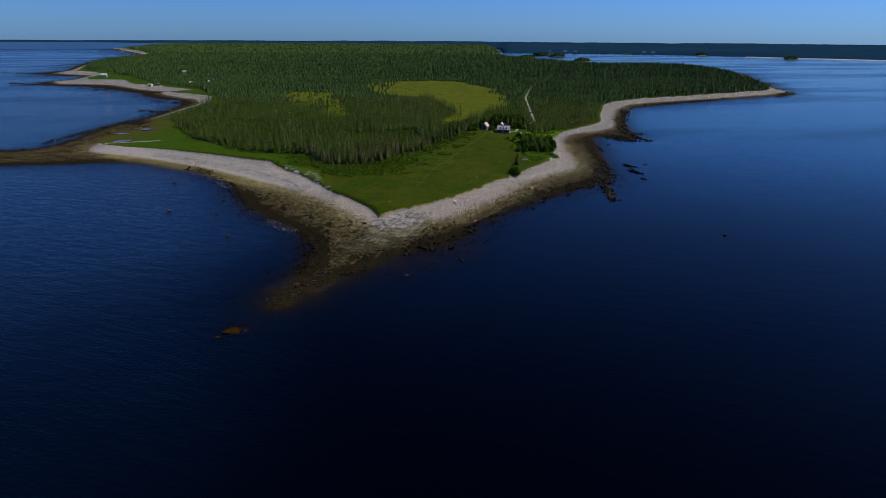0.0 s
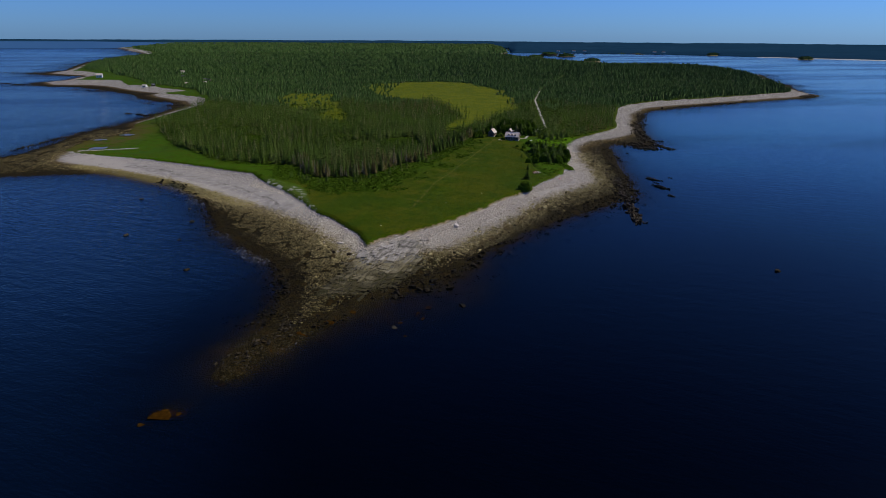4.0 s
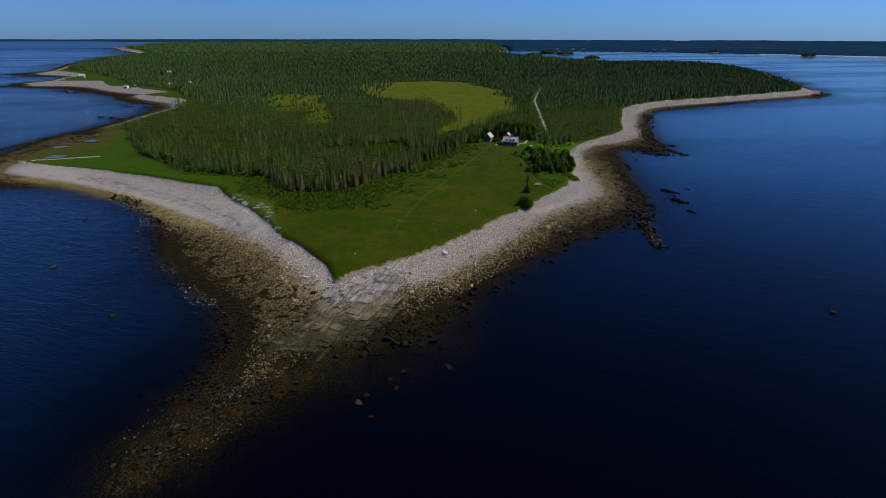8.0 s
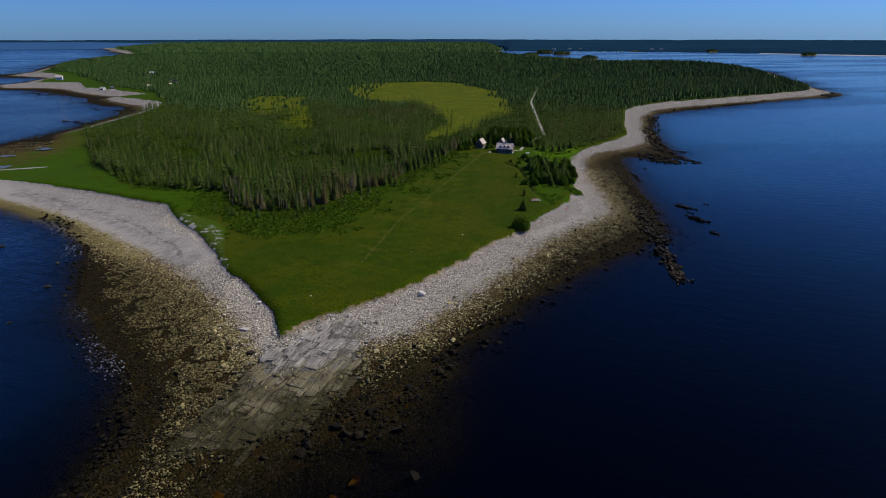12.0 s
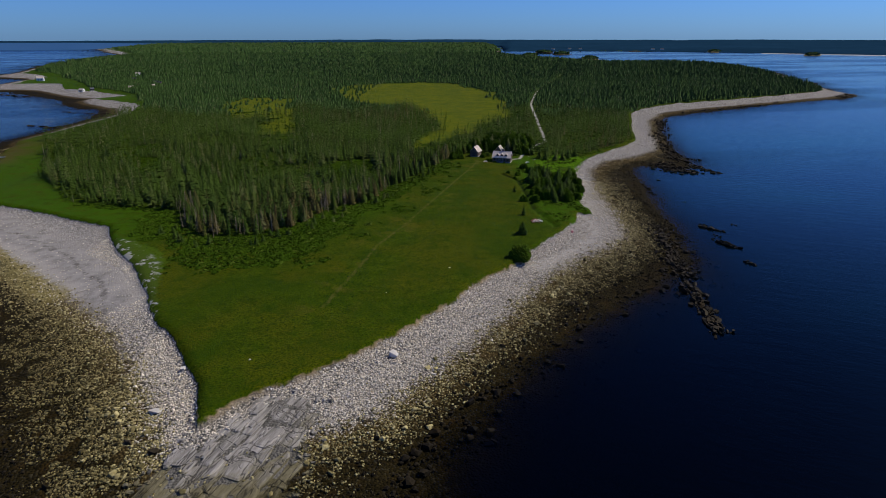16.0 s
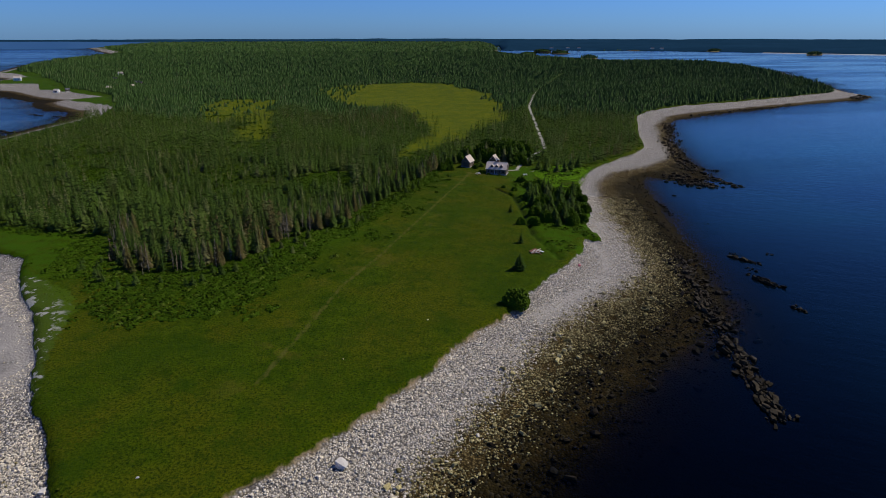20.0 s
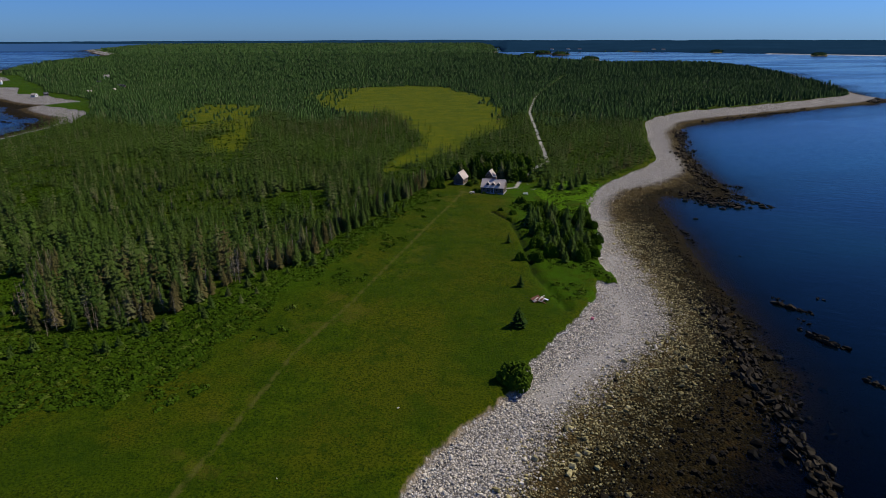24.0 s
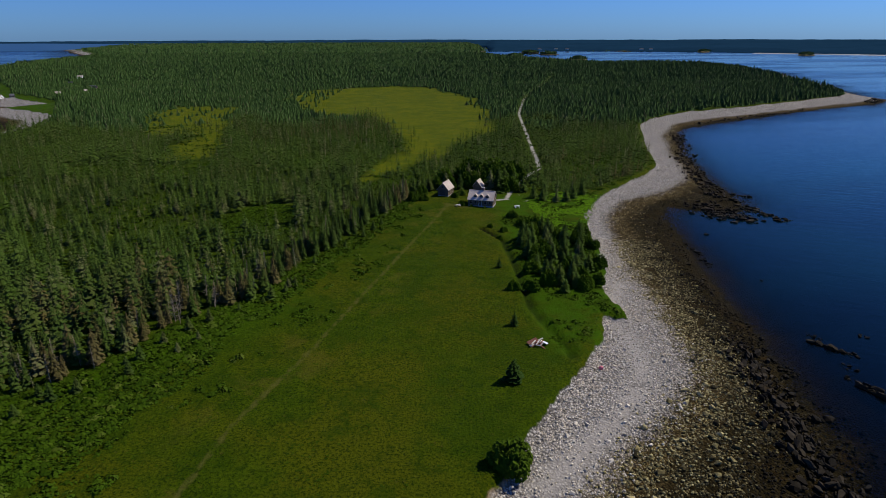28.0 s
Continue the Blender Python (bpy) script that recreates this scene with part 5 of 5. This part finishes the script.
for i, (x, y, s) in enumerate(((-31, -101, 6.0), (-23, -87, 4.0), (-17, -72, 4.6), (-27, -101, 3.2), (-33, -105, 2.6), (14, -59, 2.0), (20, -50, 2.4), (-11, -64, 4.6), (-5, -56, 4.0), (23, -45, 2.6), (31, -17, 3.4), (33, -9, 2.8), (30, -22, 2.6), (17, -64, 1.6), (21.5, -53, 1.6), (15.5, -56, 1.4), (1, -49, 2.6))):
    boulder(x, y, s, RUST_WEED if i != 5 else REEF_STONE, "rock under orange brown weed awash in the sea", (1.3, 0.9, 0.25), 0.1, "rock", "weedy_rock", -0.28 * s if x > 28 else -0.185 * s, seed=40 + i)


def bed_slab(seed):
    """A unit piece of bedrock: an uneven eight-cornered plate with worn upper edges."""
    r = np.random.default_rng(seed)
    ring = np.array([(-0.5, -0.28), (-0.34, -0.5), (0.3, -0.5), (0.5, -0.3), (0.5, 0.27), (0.28, 0.5), (-0.3, 0.5), (-0.5, 0.3)]) * r.uniform(0.72, 1.06, (8, 2))
    lift = r.uniform(-0.10, 0.06, 8)
    v = [(*p, -0.9) for p in ring] + [(*p, 0.30 + h) for p, h in zip(ring, lift)] + [(*(p * r.uniform(0.78, 0.92)), 0.5 + 0.8 * h) for p, h in zip(ring, lift)] + [(0.08, 0.0, 0.52)]
    f = []
    for k in range(8):
        n = (k + 1) % 8
        for low in (0, 8):
            f += [(low + k, low + n, low + 8 + n), (low + k, low + 8 + n, low + 8 + k)]
        f.append((16 + k, 16 + n, 24))
    return np.array(v), np.array(f)


def build_ledge():
    """Bedrock beds that strike north by east, split by cross joints into plates with open dark gaps."""
    kinds = []
    for k in range(9):
        me = mesh_arrays("bedrock_slab", *bed_slab(90 + k))
        me.materials.append(BEDROCK)
        kinds.append(me)
    strike = radians(-16)
    c, s = math.cos(strike), math.sin(strike)
    u = -26.0
    while u < 26:
        wide = random.choice((0.8, 1.3, 2.0, 2.8, 3.6)) * random.uniform(0.85, 1.15)
        dip = random.uniform(-7, 2)
        v = -75 + random.uniform(0, 3)
        while v < 24:
            long = random.choice((2.0, 3.5, 5.5, 8.0)) * random.uniform(0.8, 1.3)
            x, y = (u + wide / 2) * c - (v + long / 2) * s, (u + wide / 2) * s + (v + long / 2) * c
            if inside_distance(LEDGE, np.array([x]), np.array([y]))[0] > random.uniform(-1.6, 0.8) and inside_distance(VEG, np.array([x]), np.array([y]))[0] < -1.2 - wide / 2:
                ob = new("bedrock_slab", random.choice(kinds))
                ob.parent = GROUND_OB
                thick = random.uniform(0.5, 0.9)
                ob.matrix_basis = pose(x, y, ground_z(x, y) - thick * 0.34 + random.uniform(-0.05, 0.06), random.uniform(-2, 2), dip + random.gauss(0, 2.5), -16 + random.gauss(0, 2.5)) @ Matrix.Diagonal((
                    wide * 1.38, long * 1.25, thick, 1))
            v += long
        u += wide
    # loose blocks split off along the edges of the beds
    blocks = []
    for k in range(4):
        me = mesh_arrays("stone_block", *crag(70 + k, (1.0, 0.7, 0.55)))
        me.materials.append(BEDROCK)
        blocks.append(me)
    made = 0
    while made < 240:
        x, y = random.uniform(-22, 26), random.uniform(-66, 14)
        off = inside_distance(LEDGE, np.array([x]), np.array([y]))[0]
        if not -3.5 < off < 1.5 or inside_distance(VEG, np.array([x]), np.array([y]))[0] > -1.5:
            continue
        made += 1
        q = random.choice((0.5, 0.7, 0.7, 1.0, 1.4))
        ob = new("stone_block", random.choice(blocks))
        ob.parent = GROUND_OB
        ob.matrix_basis = pose(x, y, ground_z(x, y) + q * 0.12, random.uniform(-15, 15), random.uniform(-15, 15), random.uniform(0, 360)) @ Matrix.Scale(q, 4)


build_ledge()


# ---- buildings ----
SHINGLE_WALL = plain("weathered_grey_shingles", (0.12, 0.083, 0.054), (0.19, 0.138, 0.094), 3.0, stretch=(1, 1, 3))
ROOF = plain("pale_grey_roof_shingles", (0.43, 0.35, 0.285), (0.56, 0.47, 0.39), 2.5, stretch=(1, 3, 3))
WHITE_PAINT = plain("white_paint", (0.70, 0.70, 0.68), (0.82, 0.82, 0.80), 2.0, 0.6)
BRICK = plain("chimney_brick", (0.20, 0.12, 0.09), (0.30, 0.19, 0.15), 8.0)
CONCRETE = plain("foundation_stone", (0.26, 0.25, 0.235), (0.38, 0.37, 0.35), 3.0)
DOOR_WOOD = plain("dark_door_wood", (0.07, 0.055, 0.045), (0.13, 0.10, 0.08), 4.0)
GREY_WOOD = plain("bleached_driftwood", (0.34, 0.30, 0.25), (0.58, 0.54, 0.48), 4.0, stretch=(0.3, 2, 2))
RUSTY = plain("rust_red_boards", (0.13, 0.055, 0.035), (0.24, 0.10, 0.07), 3.0)
DARK_ROOF = plain("dark_asphalt_roof", (0.06, 0.06, 0.065), (0.12, 0.12, 0.125), 3.0)
PINK = plain("faded_pink_plastic", (0.62, 0.16, 0.20), (0.75, 0.25, 0.28), 3.0, 0.5)
GREY_TRIM = plain("weathered_grey_trim", (0.22, 0.19, 0.165), (0.32, 0.28, 0.25), 3.0)
GLASS = Shader("window_glass", 0.06, specular=0.5).done((0.012, 0.016, 0.022))


def box(bm, x0, x1, y0, y1, z0, z1):
    m = Matrix.Translation(((x0 + x1) / 2, (y0 + y1) / 2, (z0 + z1) / 2)) @ Matrix.Diagonal((x1 - x0, y1 - y0, z1 - z0, 1))
    bmesh.ops.create_cube(bm, size=1, matrix=m)


def solid(bm, outline, extrude):
    """A closed outline pushed along a vector."""
    a = [bm.verts.new(p) for p in outline]
    b = [bm.verts.new(Vector(p) + Vector(extrude)) for p in outline]
    bm.faces.new(a[::-1]), bm.faces.new(b)
    n = len(a)
    for k in range(n):
        bm.faces.new((a[k], a[(k + 1) % n], b[(k + 1) % n], b[k]))
    bmesh.ops.recalc_face_normals(bm, faces=bm.faces)


def shaped(kind, *args):
    bm = bmesh.new()
    kind(bm, *args)
    return bm


def window(parent, x, y, z, wide, tall, turn, panes=2):
    """A sash window on a wall; turn 0 faces -y."""
    w = new("window", None)
    bm = bmesh.new()
    box(bm, -wide / 2 - 0.09, wide / 2 + 0.09, -0.05, 0.04, tall / 2, tall / 2 + 0.10)
    box(bm, -wide / 2 - 0.09, -wide / 2, -0.05, 0.04, -tall / 2, tall / 2)
    box(bm, wide / 2, wide / 2 + 0.09, -0.05, 0.04, -tall / 2, tall / 2)
    box(bm, -wide / 2 - 0.12, wide / 2 + 0.12, -0.09, 0.04, -tall / 2 - 0.08, -tall / 2)
    box(bm, -wide / 2, wide / 2, -0.045, 0.03, -0.03, 0.03)
    me = bpy.data.meshes.new("window_frame")
    bm.to_mesh(me), bm.free()
    me.materials.append(GREY_TRIM)
    bpy.data.objects.remove(w)
    w = part("window", me, None, parent)
    w.matrix_basis = pose(x, y, z, 0, 0, turn)
    for k in range(panes):
        h = tall / panes
        part("pane", shaped(box, -wide / 2, wide / 2, -0.012, 0.0, -tall / 2 + k * h + 0.03, -tall / 2 + (k + 1) * h - 0.03), GLASS, w)
    return w


def gabled(name, label, category, size, eave, ridge, where, turn, wall, roof, front=(), side=(), door=None, group=""):
    """A house with a ridge along x: walls, two roof slopes, foundation, windows."""
    L, W = size
    house = tagged(new(name), label, category, group, "thing")
    house.matrix_basis = pose(*where, 0, 0, turn)
    part("wall", shaped(solid, [(0, 0, 0.3), (0, W, 0.3), (0, W, eave), (0, W / 2, ridge), (0, 0, eave)], (L, 0, 0)), wall, house)
    part("foundation", shaped(box, -0.06, L + 0.06, -0.06, W + 0.06, -0.8, 0.3), CONCRETE, house)
    rise = (ridge - eave) / (W / 2)
    for s in (0, 1):
        y0, y1 = (-0.35, W / 2) if s == 0 else (W + 0.35, W / 2)
        z0 = eave - 0.35 * rise + 0.03
        part("roof", shaped(solid, [(-0.3, y0, z0), (-0.3, y1, ridge + 0.03), (-0.3, y1, ridge + 0.19), (-0.3, y0, z0 + 0.16)], (L + 0.6, 0, 0)), roof, house)
    part("ridge_cap", shaped(box, -0.32, L + 0.32, W / 2 - 0.14, W / 2 + 0.14, ridge + 0.13, ridge + 0.24), roof, house)
    for x, z, w, t in front:
        window(house, x, -0.03, z, w, t, 0)
    for y, z, w, t in side:
        window(house, L + 0.03, y, z, w, t, 90)
        window(house, -0.03, y, z, w, t, -90)
    if door:
        d = part("door", shaped(box, door - 0.5, door + 0.5, -0.06, 0.03, 0.3, 2.35), DOOR_WOOD, house)
        part("door_frame", shaped(box, door - 0.62, door + 0.62, -0.04, 0.02, 0.28, 2.48), WHITE_PAINT, d)
        part("step", shaped(box, door - 0.7, door + 0.7, -0.8, -0.06, 0.0, 0.24), CONCRETE, house)
    return house


def dormer(house, x, y, z, wide, tall, run):
    """A gabled dormer that runs back into the roof."""
    d = part("dormer", shaped(solid, [(x - wide / 2, y, z), (x + wide / 2, y, z), (x + wide / 2, y, z + tall), (x, y, z + tall + wide * 0.5), (x - wide / 2, y, z + tall)], (0, run, 0)),
             SHINGLE_WALL, house)
    for s in (-1, 1):
        part("dormer_roof", shaped(solid, [(x, y - 0.2, z + tall + wide * 0.5 + 0.02), (x + s * (wide / 2 + 0.2), y - 0.2, z + tall - 0.18), (x + s * (wide / 2 + 0.2), y - 0.2, z + tall - 0.06),
                                           (x, y - 0.2, z + tall + wide * 0.5 + 0.15)], (0, run + 0.2, 0)), ROOF, d)
    window(d, x, y - 0.03, z + tall * 0.55, wide * 0.6, tall * 0.75, 0)


def build_homestead():
    z = ground_z(72, 236) + 0.1
    house = gabled("cape_house", "grey shingled cape house with three roof dormers", "house", (9.6, 6.6), 2.6, 5.3, (67.9, 239.4, z), -16.5, SHINGLE_WALL, ROOF,
                   [(1.2, 1.6, 0.8, 1.2), (2.9, 1.6, 0.8, 1.2), (6.7, 1.6, 0.8, 1.2), (8.4, 1.6, 0.8, 1.2)], [(1.9, 1.6, 0.8, 1.2), (4.7, 1.6, 0.8, 1.2), (3.3, 3.7, 0.7, 1.0)], 4.8)
    for x in (2.7, 5.0, 7.3):
        dormer(house, x, 0.7, 2.85, 1.3, 1.0, 2.2)
    part("chimney", shaped(box, 4.6, 5.6, 3.2, 4.2, 4.4, 6.5), BRICK, house)
    part("chimney_cap", shaped(box, 4.52, 5.68, 3.12, 4.28, 6.5, 6.64), CONCRETE, house)
    barn = gabled("barn", "small grey shingled barn with a steep pale roof", "barn", (6.4, 4.4), 2.8, 5.3, (60.6, 252.6, ground_z(58, 252)), 68, SHINGLE_WALL, ROOF,
                  [(1.8, 1.6, 0.7, 1.0), (4.6, 1.6, 0.7, 1.0)], [(2.2, 3.7, 0.6, 0.8)])
    part("barn_door", shaped(box, -0.07, -0.02, 1.1, 3.3, 0.3, 2.6), DOOR_WOOD, barn)
    gabled("shed", "small grey shingled shed with a pale roof behind the house", "shed", (4.2, 3.5), 2.5, 4.7, (74.4, 260.5, ground_z(73, 261)), 68, SHINGLE_WALL, ROOF,
           [(2.2, 1.6, 0.6, 0.8)], [(1.9, 3.2, 0.6, 0.7)])
    for x, y, mat, label, turn in ((64, 238, GREY_WOOD, "weathered wooden picnic table on worn grass", 30), (86.5, 237.5, WHITE_PAINT, "white garden table on the lawn", 10)):
        table = tagged(new("picnic_table"), label, "table", "", "thing")
        table.matrix_basis = pose(x, y, ground_z(x, y), 0, 0, turn)
        part("tabletop", shaped(box, -1.0, 1.0, -0.42, 0.42, 0.70, 0.76), mat, table)
        for s in (-1, 1):
            part("seat", shaped(box, -1.0, 1.0, s * 0.75 - 0.14, s * 0.75 + 0.14, 0.41, 0.46), mat, table)
            for e in (-0.75, 0.75):
                part("leg", shaped(solid, [(e - 0.04, s * 0.2, 0.70), (e - 0.04, s * 0.30, 0.70), (e - 0.04, s * 0.72, 0), (e - 0.04, s * 0.62, 0)], (0.08, 0, 0)), mat, table)


build_homestead()
COTTAGES = [(-582, 885, 13, 9, 5.6, 9.5, 20, WHITE_PAINT, "white two-storey house by the western beach"), (-421, 712, 8, 6, 3.2, 5.6, -10, WHITE_PAINT, "white cottage above the western beach"),
            (-408, 716, 6, 5, 2.8, 4.8, 40, SHINGLE_WALL, "grey cottage above the western beach"), (-478, 985, 10, 7, 4.5, 7.5, 10, WHITE_PAINT, "white house among distant trees"),
            (-361, 721, 7, 6, 3.5, 6, 30, WHITE_PAINT, "white house at the edge of the wood"), (-356, 790, 9, 6, 3.2, 5.6, -20, SHINGLE_WALL, "grey house at the edge of the wood"),
            (-429, 871, 8, 6, 3.2, 5.6, 0, SHINGLE_WALL, "grey low house among trees"), (-368, 806, 10, 6, 3.0, 5.2, 15, SHINGLE_WALL, "long grey shed among trees"), (-343, 748, 6, 5, 3.2, 5.0, 60, WHITE_PAINT, "small white cottage at the edge of the wood")]
for x, y, l, w, e, r, turn, wall, label in COTTAGES:
    l, w, e, r = l * 0.72, w * 0.72, e * 0.75, r * 0.75
    gabled("cottage", label, "house", (l, w), e, r, (x, y, ground_z(x, y) + 0.2), turn, wall, ROOF if wall is WHITE_PAINT else DARK_ROOF,
           [(l * 0.25, 1.7, 1.1, 1.4), (l * 0.75, 1.7, 1.1, 1.4)], [(w * 0.5, 1.7, 1.0, 1.3)], l * 0.5, "western cottages")
for x, y in ((640, 3100), (690, 3095), (1010, 2985), (1050, 2975), (560, 3110)):
    gabled("cottage", "tiny white house on the far mainland shore", "house", (16, 11), 6, 10, (x, y, 3), random.uniform(-20, 20), WHITE_PAINT, DARK_ROOF,
           [(4, 2.5, 1.5, 2), (12, 2.5, 1.5, 2)], [], None, "mainland houses")


def build_debris():
    """A fallen hut: a heap of boards and driftwood on the meadow."""
    heap = tagged(new("board_pile"), "heap of bleached and rust red boards on the grass", "wood pile", "", "thing")
    heap.location = (76.4, 126.6, ground_z(76.4, 126.6))
    for k in range(16):
        long = random.uniform(1.2, 2.6)
        mat = RUSTY if k % 3 == 0 else GREY_WOOD
        b = part("board", shaped(box, -long / 2, long / 2, -0.14, 0.14, -0.03, 0.03), mat, heap)
        b.matrix_basis = pose(random.gauss(0, 0.7), random.gauss(0, 0.5), 0.12 + k * 0.045, random.uniform(-14, 14), random.uniform(-10, 10), random.choice((20, 60, 110)) + random.gauss(0, 14))
    p = part("panel", shaped(box, -1.2, 1.2, -0.9, 0.9, -0.04, 0.04), RUSTY, heap, "rust red fallen panel")
    p.matrix_basis = pose(-0.9, 0.2, 0.5, 18, -14, 25)
    p = part("panel", shaped(box, -0.8, 0.8, -0.6, 0.6, -0.04, 0.04), WHITE_PAINT, heap, "white fallen panel")
    p.matrix_basis = pose(1.4, 0.4, 0.42, -16, 12, -30)


build_debris()
for x, y, long, turn in ((101, 164, 4.5, 20), (99, 160, 3.2, -40), (94, 133, 2.6, 70), (80, 111, 2.2, 15), (-58, 66, 3, 40), (104, 182, 3.0, 80)):
    bm = bmesh.new()
    tapered(bm, (-long / 2, 0, 0), (long / 2, 0.2, 0.1), 0.16, 0.07, 7)
    tapered(bm, (long * 0.1, 0.05, 0.05), (long * 0.3, 0.9, 0.25), 0.08, 0.03, 5)
    log = part("driftwood_log", bm, GREY_WOOD)
    log.matrix_basis = pose(x, y, ground_z(x, y) + 0.18, 0, 0, turn)
    tagged(log, "bleached driftwood log washed up on the shingle", "driftwood", "driftwood logs")
bm = bmesh.new()
bmesh.ops.create_uvsphere(bm, u_segments=16, v_segments=10, radius=0.42)
bmesh.ops.create_cone(bm, cap_ends=True, segments=12, radius1=0.14, radius2=0.10, depth=0.3, matrix=Matrix.Translation((0, 0, 0.46)))
buoy = part("fishing_buoy", bm, PINK)
buoy.matrix_basis = pose(88, 119, ground_z(88, 119) + 0.4, 70, 0, 30)
tagged(buoy, "faded pink fishing buoy stranded on the shingle", "buoy")


# ---- islets, pond and surf ----
def islet(x, y, long, wide, turn, label):
    ob = tagged(new("islet"), label, "islet", "islets in the bay", "thing")
    ob.matrix_basis = pose(x, y, 0, 0, 0, turn)
    a = np.linspace(0, 6.2832, 40, endpoint=False)
    rings = []
    for share, z in ((1.12, -1.0), (1.0, 1.2), (0.8, 3.0), (0.4, 4.0)):
        w = 1 + 0.12 * np.sin(3 * a + x) + 0.06 * np.sin(7 * a + y)
        rings.append(np.stack([share * w * long / 2 * np.cos(a), share * w * wide / 2 * np.sin(a), z + 0 * a], 1))
    v = np.concatenate(rings + [np.array([[0, 0, 4.2]])])
    f = []
    for r in range(3):
        for k in range(40):
            p, q = r * 40 + k, r * 40 + (k + 1) % 40
            f += [(p, q, q + 40), (p, q + 40, p + 40)]
    f += [(120 + k, 120 + (k + 1) % 40, 160) for k in range(40)]
    part("shore", mesh_arrays("shore", v, np.array(f)), DARK_STONE, ob)
    n = int(long * wide / 14)
    r, t = np.sqrt(rng.random(n)), rng.uniform(0, 6.28, n)
    p = np.stack([0.44 * long * r * np.cos(t), 0.44 * wide * r * np.sin(t), 2.6 + 0 * r], 1)
    h = rng.uniform(8, 13, n) * (1.1 - 0.4 * r)
    v, f, tint = scatter(far_tree_template(9), p, h, t, rng.random(n), h * 1.1)
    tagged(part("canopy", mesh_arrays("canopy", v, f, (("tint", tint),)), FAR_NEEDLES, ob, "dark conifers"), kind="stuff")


def build_sandbar():
    """A low pale bar of sand along the mainland's shore."""
    line = [(1330, 2560), (1500, 2380), (1690, 2180), (2050, 1880), (2400, 1640)]
    u = np.linspace(0, len(line) - 1, 120)
    x, y = np.interp(u, range(5), [p[0] for p in line]), np.interp(u, range(5), [p[1] for p in line])
    wide = 14 + 22 * np.clip(fbm(u * 9, u * 0, 4) + 0.5, 0, 1)
    rows = [np.stack([x - 0.7 * k * wide, y - 0.7 * k * wide, z + 0 * x], 1) for k, z in ((1.0, -0.6), (0.6, 0.9), (-0.4, 1.6), (-1.0, -0.6))]
    i = (np.arange(3)[:, None] * 120 + np.arange(119)[None]).ravel()
    me = mesh_arrays("sandbar", np.concatenate(rows), np.stack([i, i + 1, i + 121, i + 120], 1), (), True)
    tagged(part("sandbar", me, plain("pale_bar_sand", (0.30, 0.28, 0.25), (0.42, 0.40, 0.36), 0.05)), "low pale sandbar before the far mainland", "sandbar", kind="structure")


build_sandbar()
islet(462, 2690, 80, 60, -20, "low islet with dark conifers in the bay")
islet(497, 2470, 70, 60, 0, "second low wooded islet in the bay")
islet(483, 1900, 58, 46, 0, "small islet crowned with dark conifers")
islet(1232, 2800, 64, 44, 0, "far islet with dark trees")
islet(1380, 2290, 62, 40, 10, "low dark islet in the bay")
islet(345, 2240, 80, 40, 40, "wooded skerry near the far shore")

POND = Shader("still_pond_water", 0.3, specular=0.2).done((0.075, 0.072, 0.062))
a = np.linspace(0, 6.2832, 48, endpoint=False)
for x, y, l, w, label in ((-213, 218, 10, 7, "shallow pond in the salt marsh"), (-224, 270, 5, 5, "small pool in the salt marsh"), (-233, 246, 6, 3, "brackish pool in the salt marsh")):
    wave = 1 + 0.28 * np.sin(2 * a + x) + 0.16 * np.sin(5 * a) + 0.1 * np.sin(9 * a + y)
    v = np.concatenate([np.stack([l * wave * np.cos(a), w * wave * np.sin(a), 0 * a], 1), [[0, 0, 0]]])
    f = np.array([(k, (k + 1) % 48, 48) for k in range(48)])
    pond = part("pond_water", mesh_arrays("pond", v, f, (("clear", 0 * v[:, 0]),)), POND)
    pond.location = (x, y, ground_z(x, y) + (0.62 if l > 10 else 0.12))
    tagged(pond, label, "pond", kind="structure")

FOAM = plain("sea_foam", (0.40, 0.42, 0.44), (0.62, 0.64, 0.66), 3.0, 0.7)


def build_foam():
    verts, faces = [], []
    lines = (((-67, 27), (-57, 17), 20), ((-50, 6), (-32, -12), 80), ((-99, 80), (-86, 66), 60), ((-126, 114), (-99, 84), 70), ((-64, 29), (-58, 18), 24), ((-17, -74), (-11, -68), 22),
             ((-27, -62), (-25, -78), 10))
    for (ax, ay), (bx, by), count in lines:
        for k in range(count * 3):
            u = rng.random()
            x, y = ax + (bx - ax) * u + rng.normal(0, 2.2), ay + (by - ay) * u + rng.normal(0, 2.2)
            b, n = len(verts), 7
            s, t = rng.uniform(0.04, 0.12) * (1.2 if count == 80 else 1.0), rng.uniform(0, 6.28)
            for j in range(n):
                q = s * rng.uniform(0.5, 1.2)
                cx, cy = q * 2.0 * math.cos(6.2832 * j / n), q * 0.7 * math.sin(6.2832 * j / n)
                verts.append((x + cx * math.cos(t) - cy * math.sin(t), y + cx * math.sin(t) + cy * math.cos(t), 0.05))
            faces += [(b, b + j, b + j + 1) for j in range(1, n - 1)]
    ob = part("surf_foam", mesh_arrays("surf_foam", np.array(verts), np.array(faces)), FOAM)
    tagged(ob, "thin white surf foam on the lee shore", "foam", kind="stuff")


build_foam()
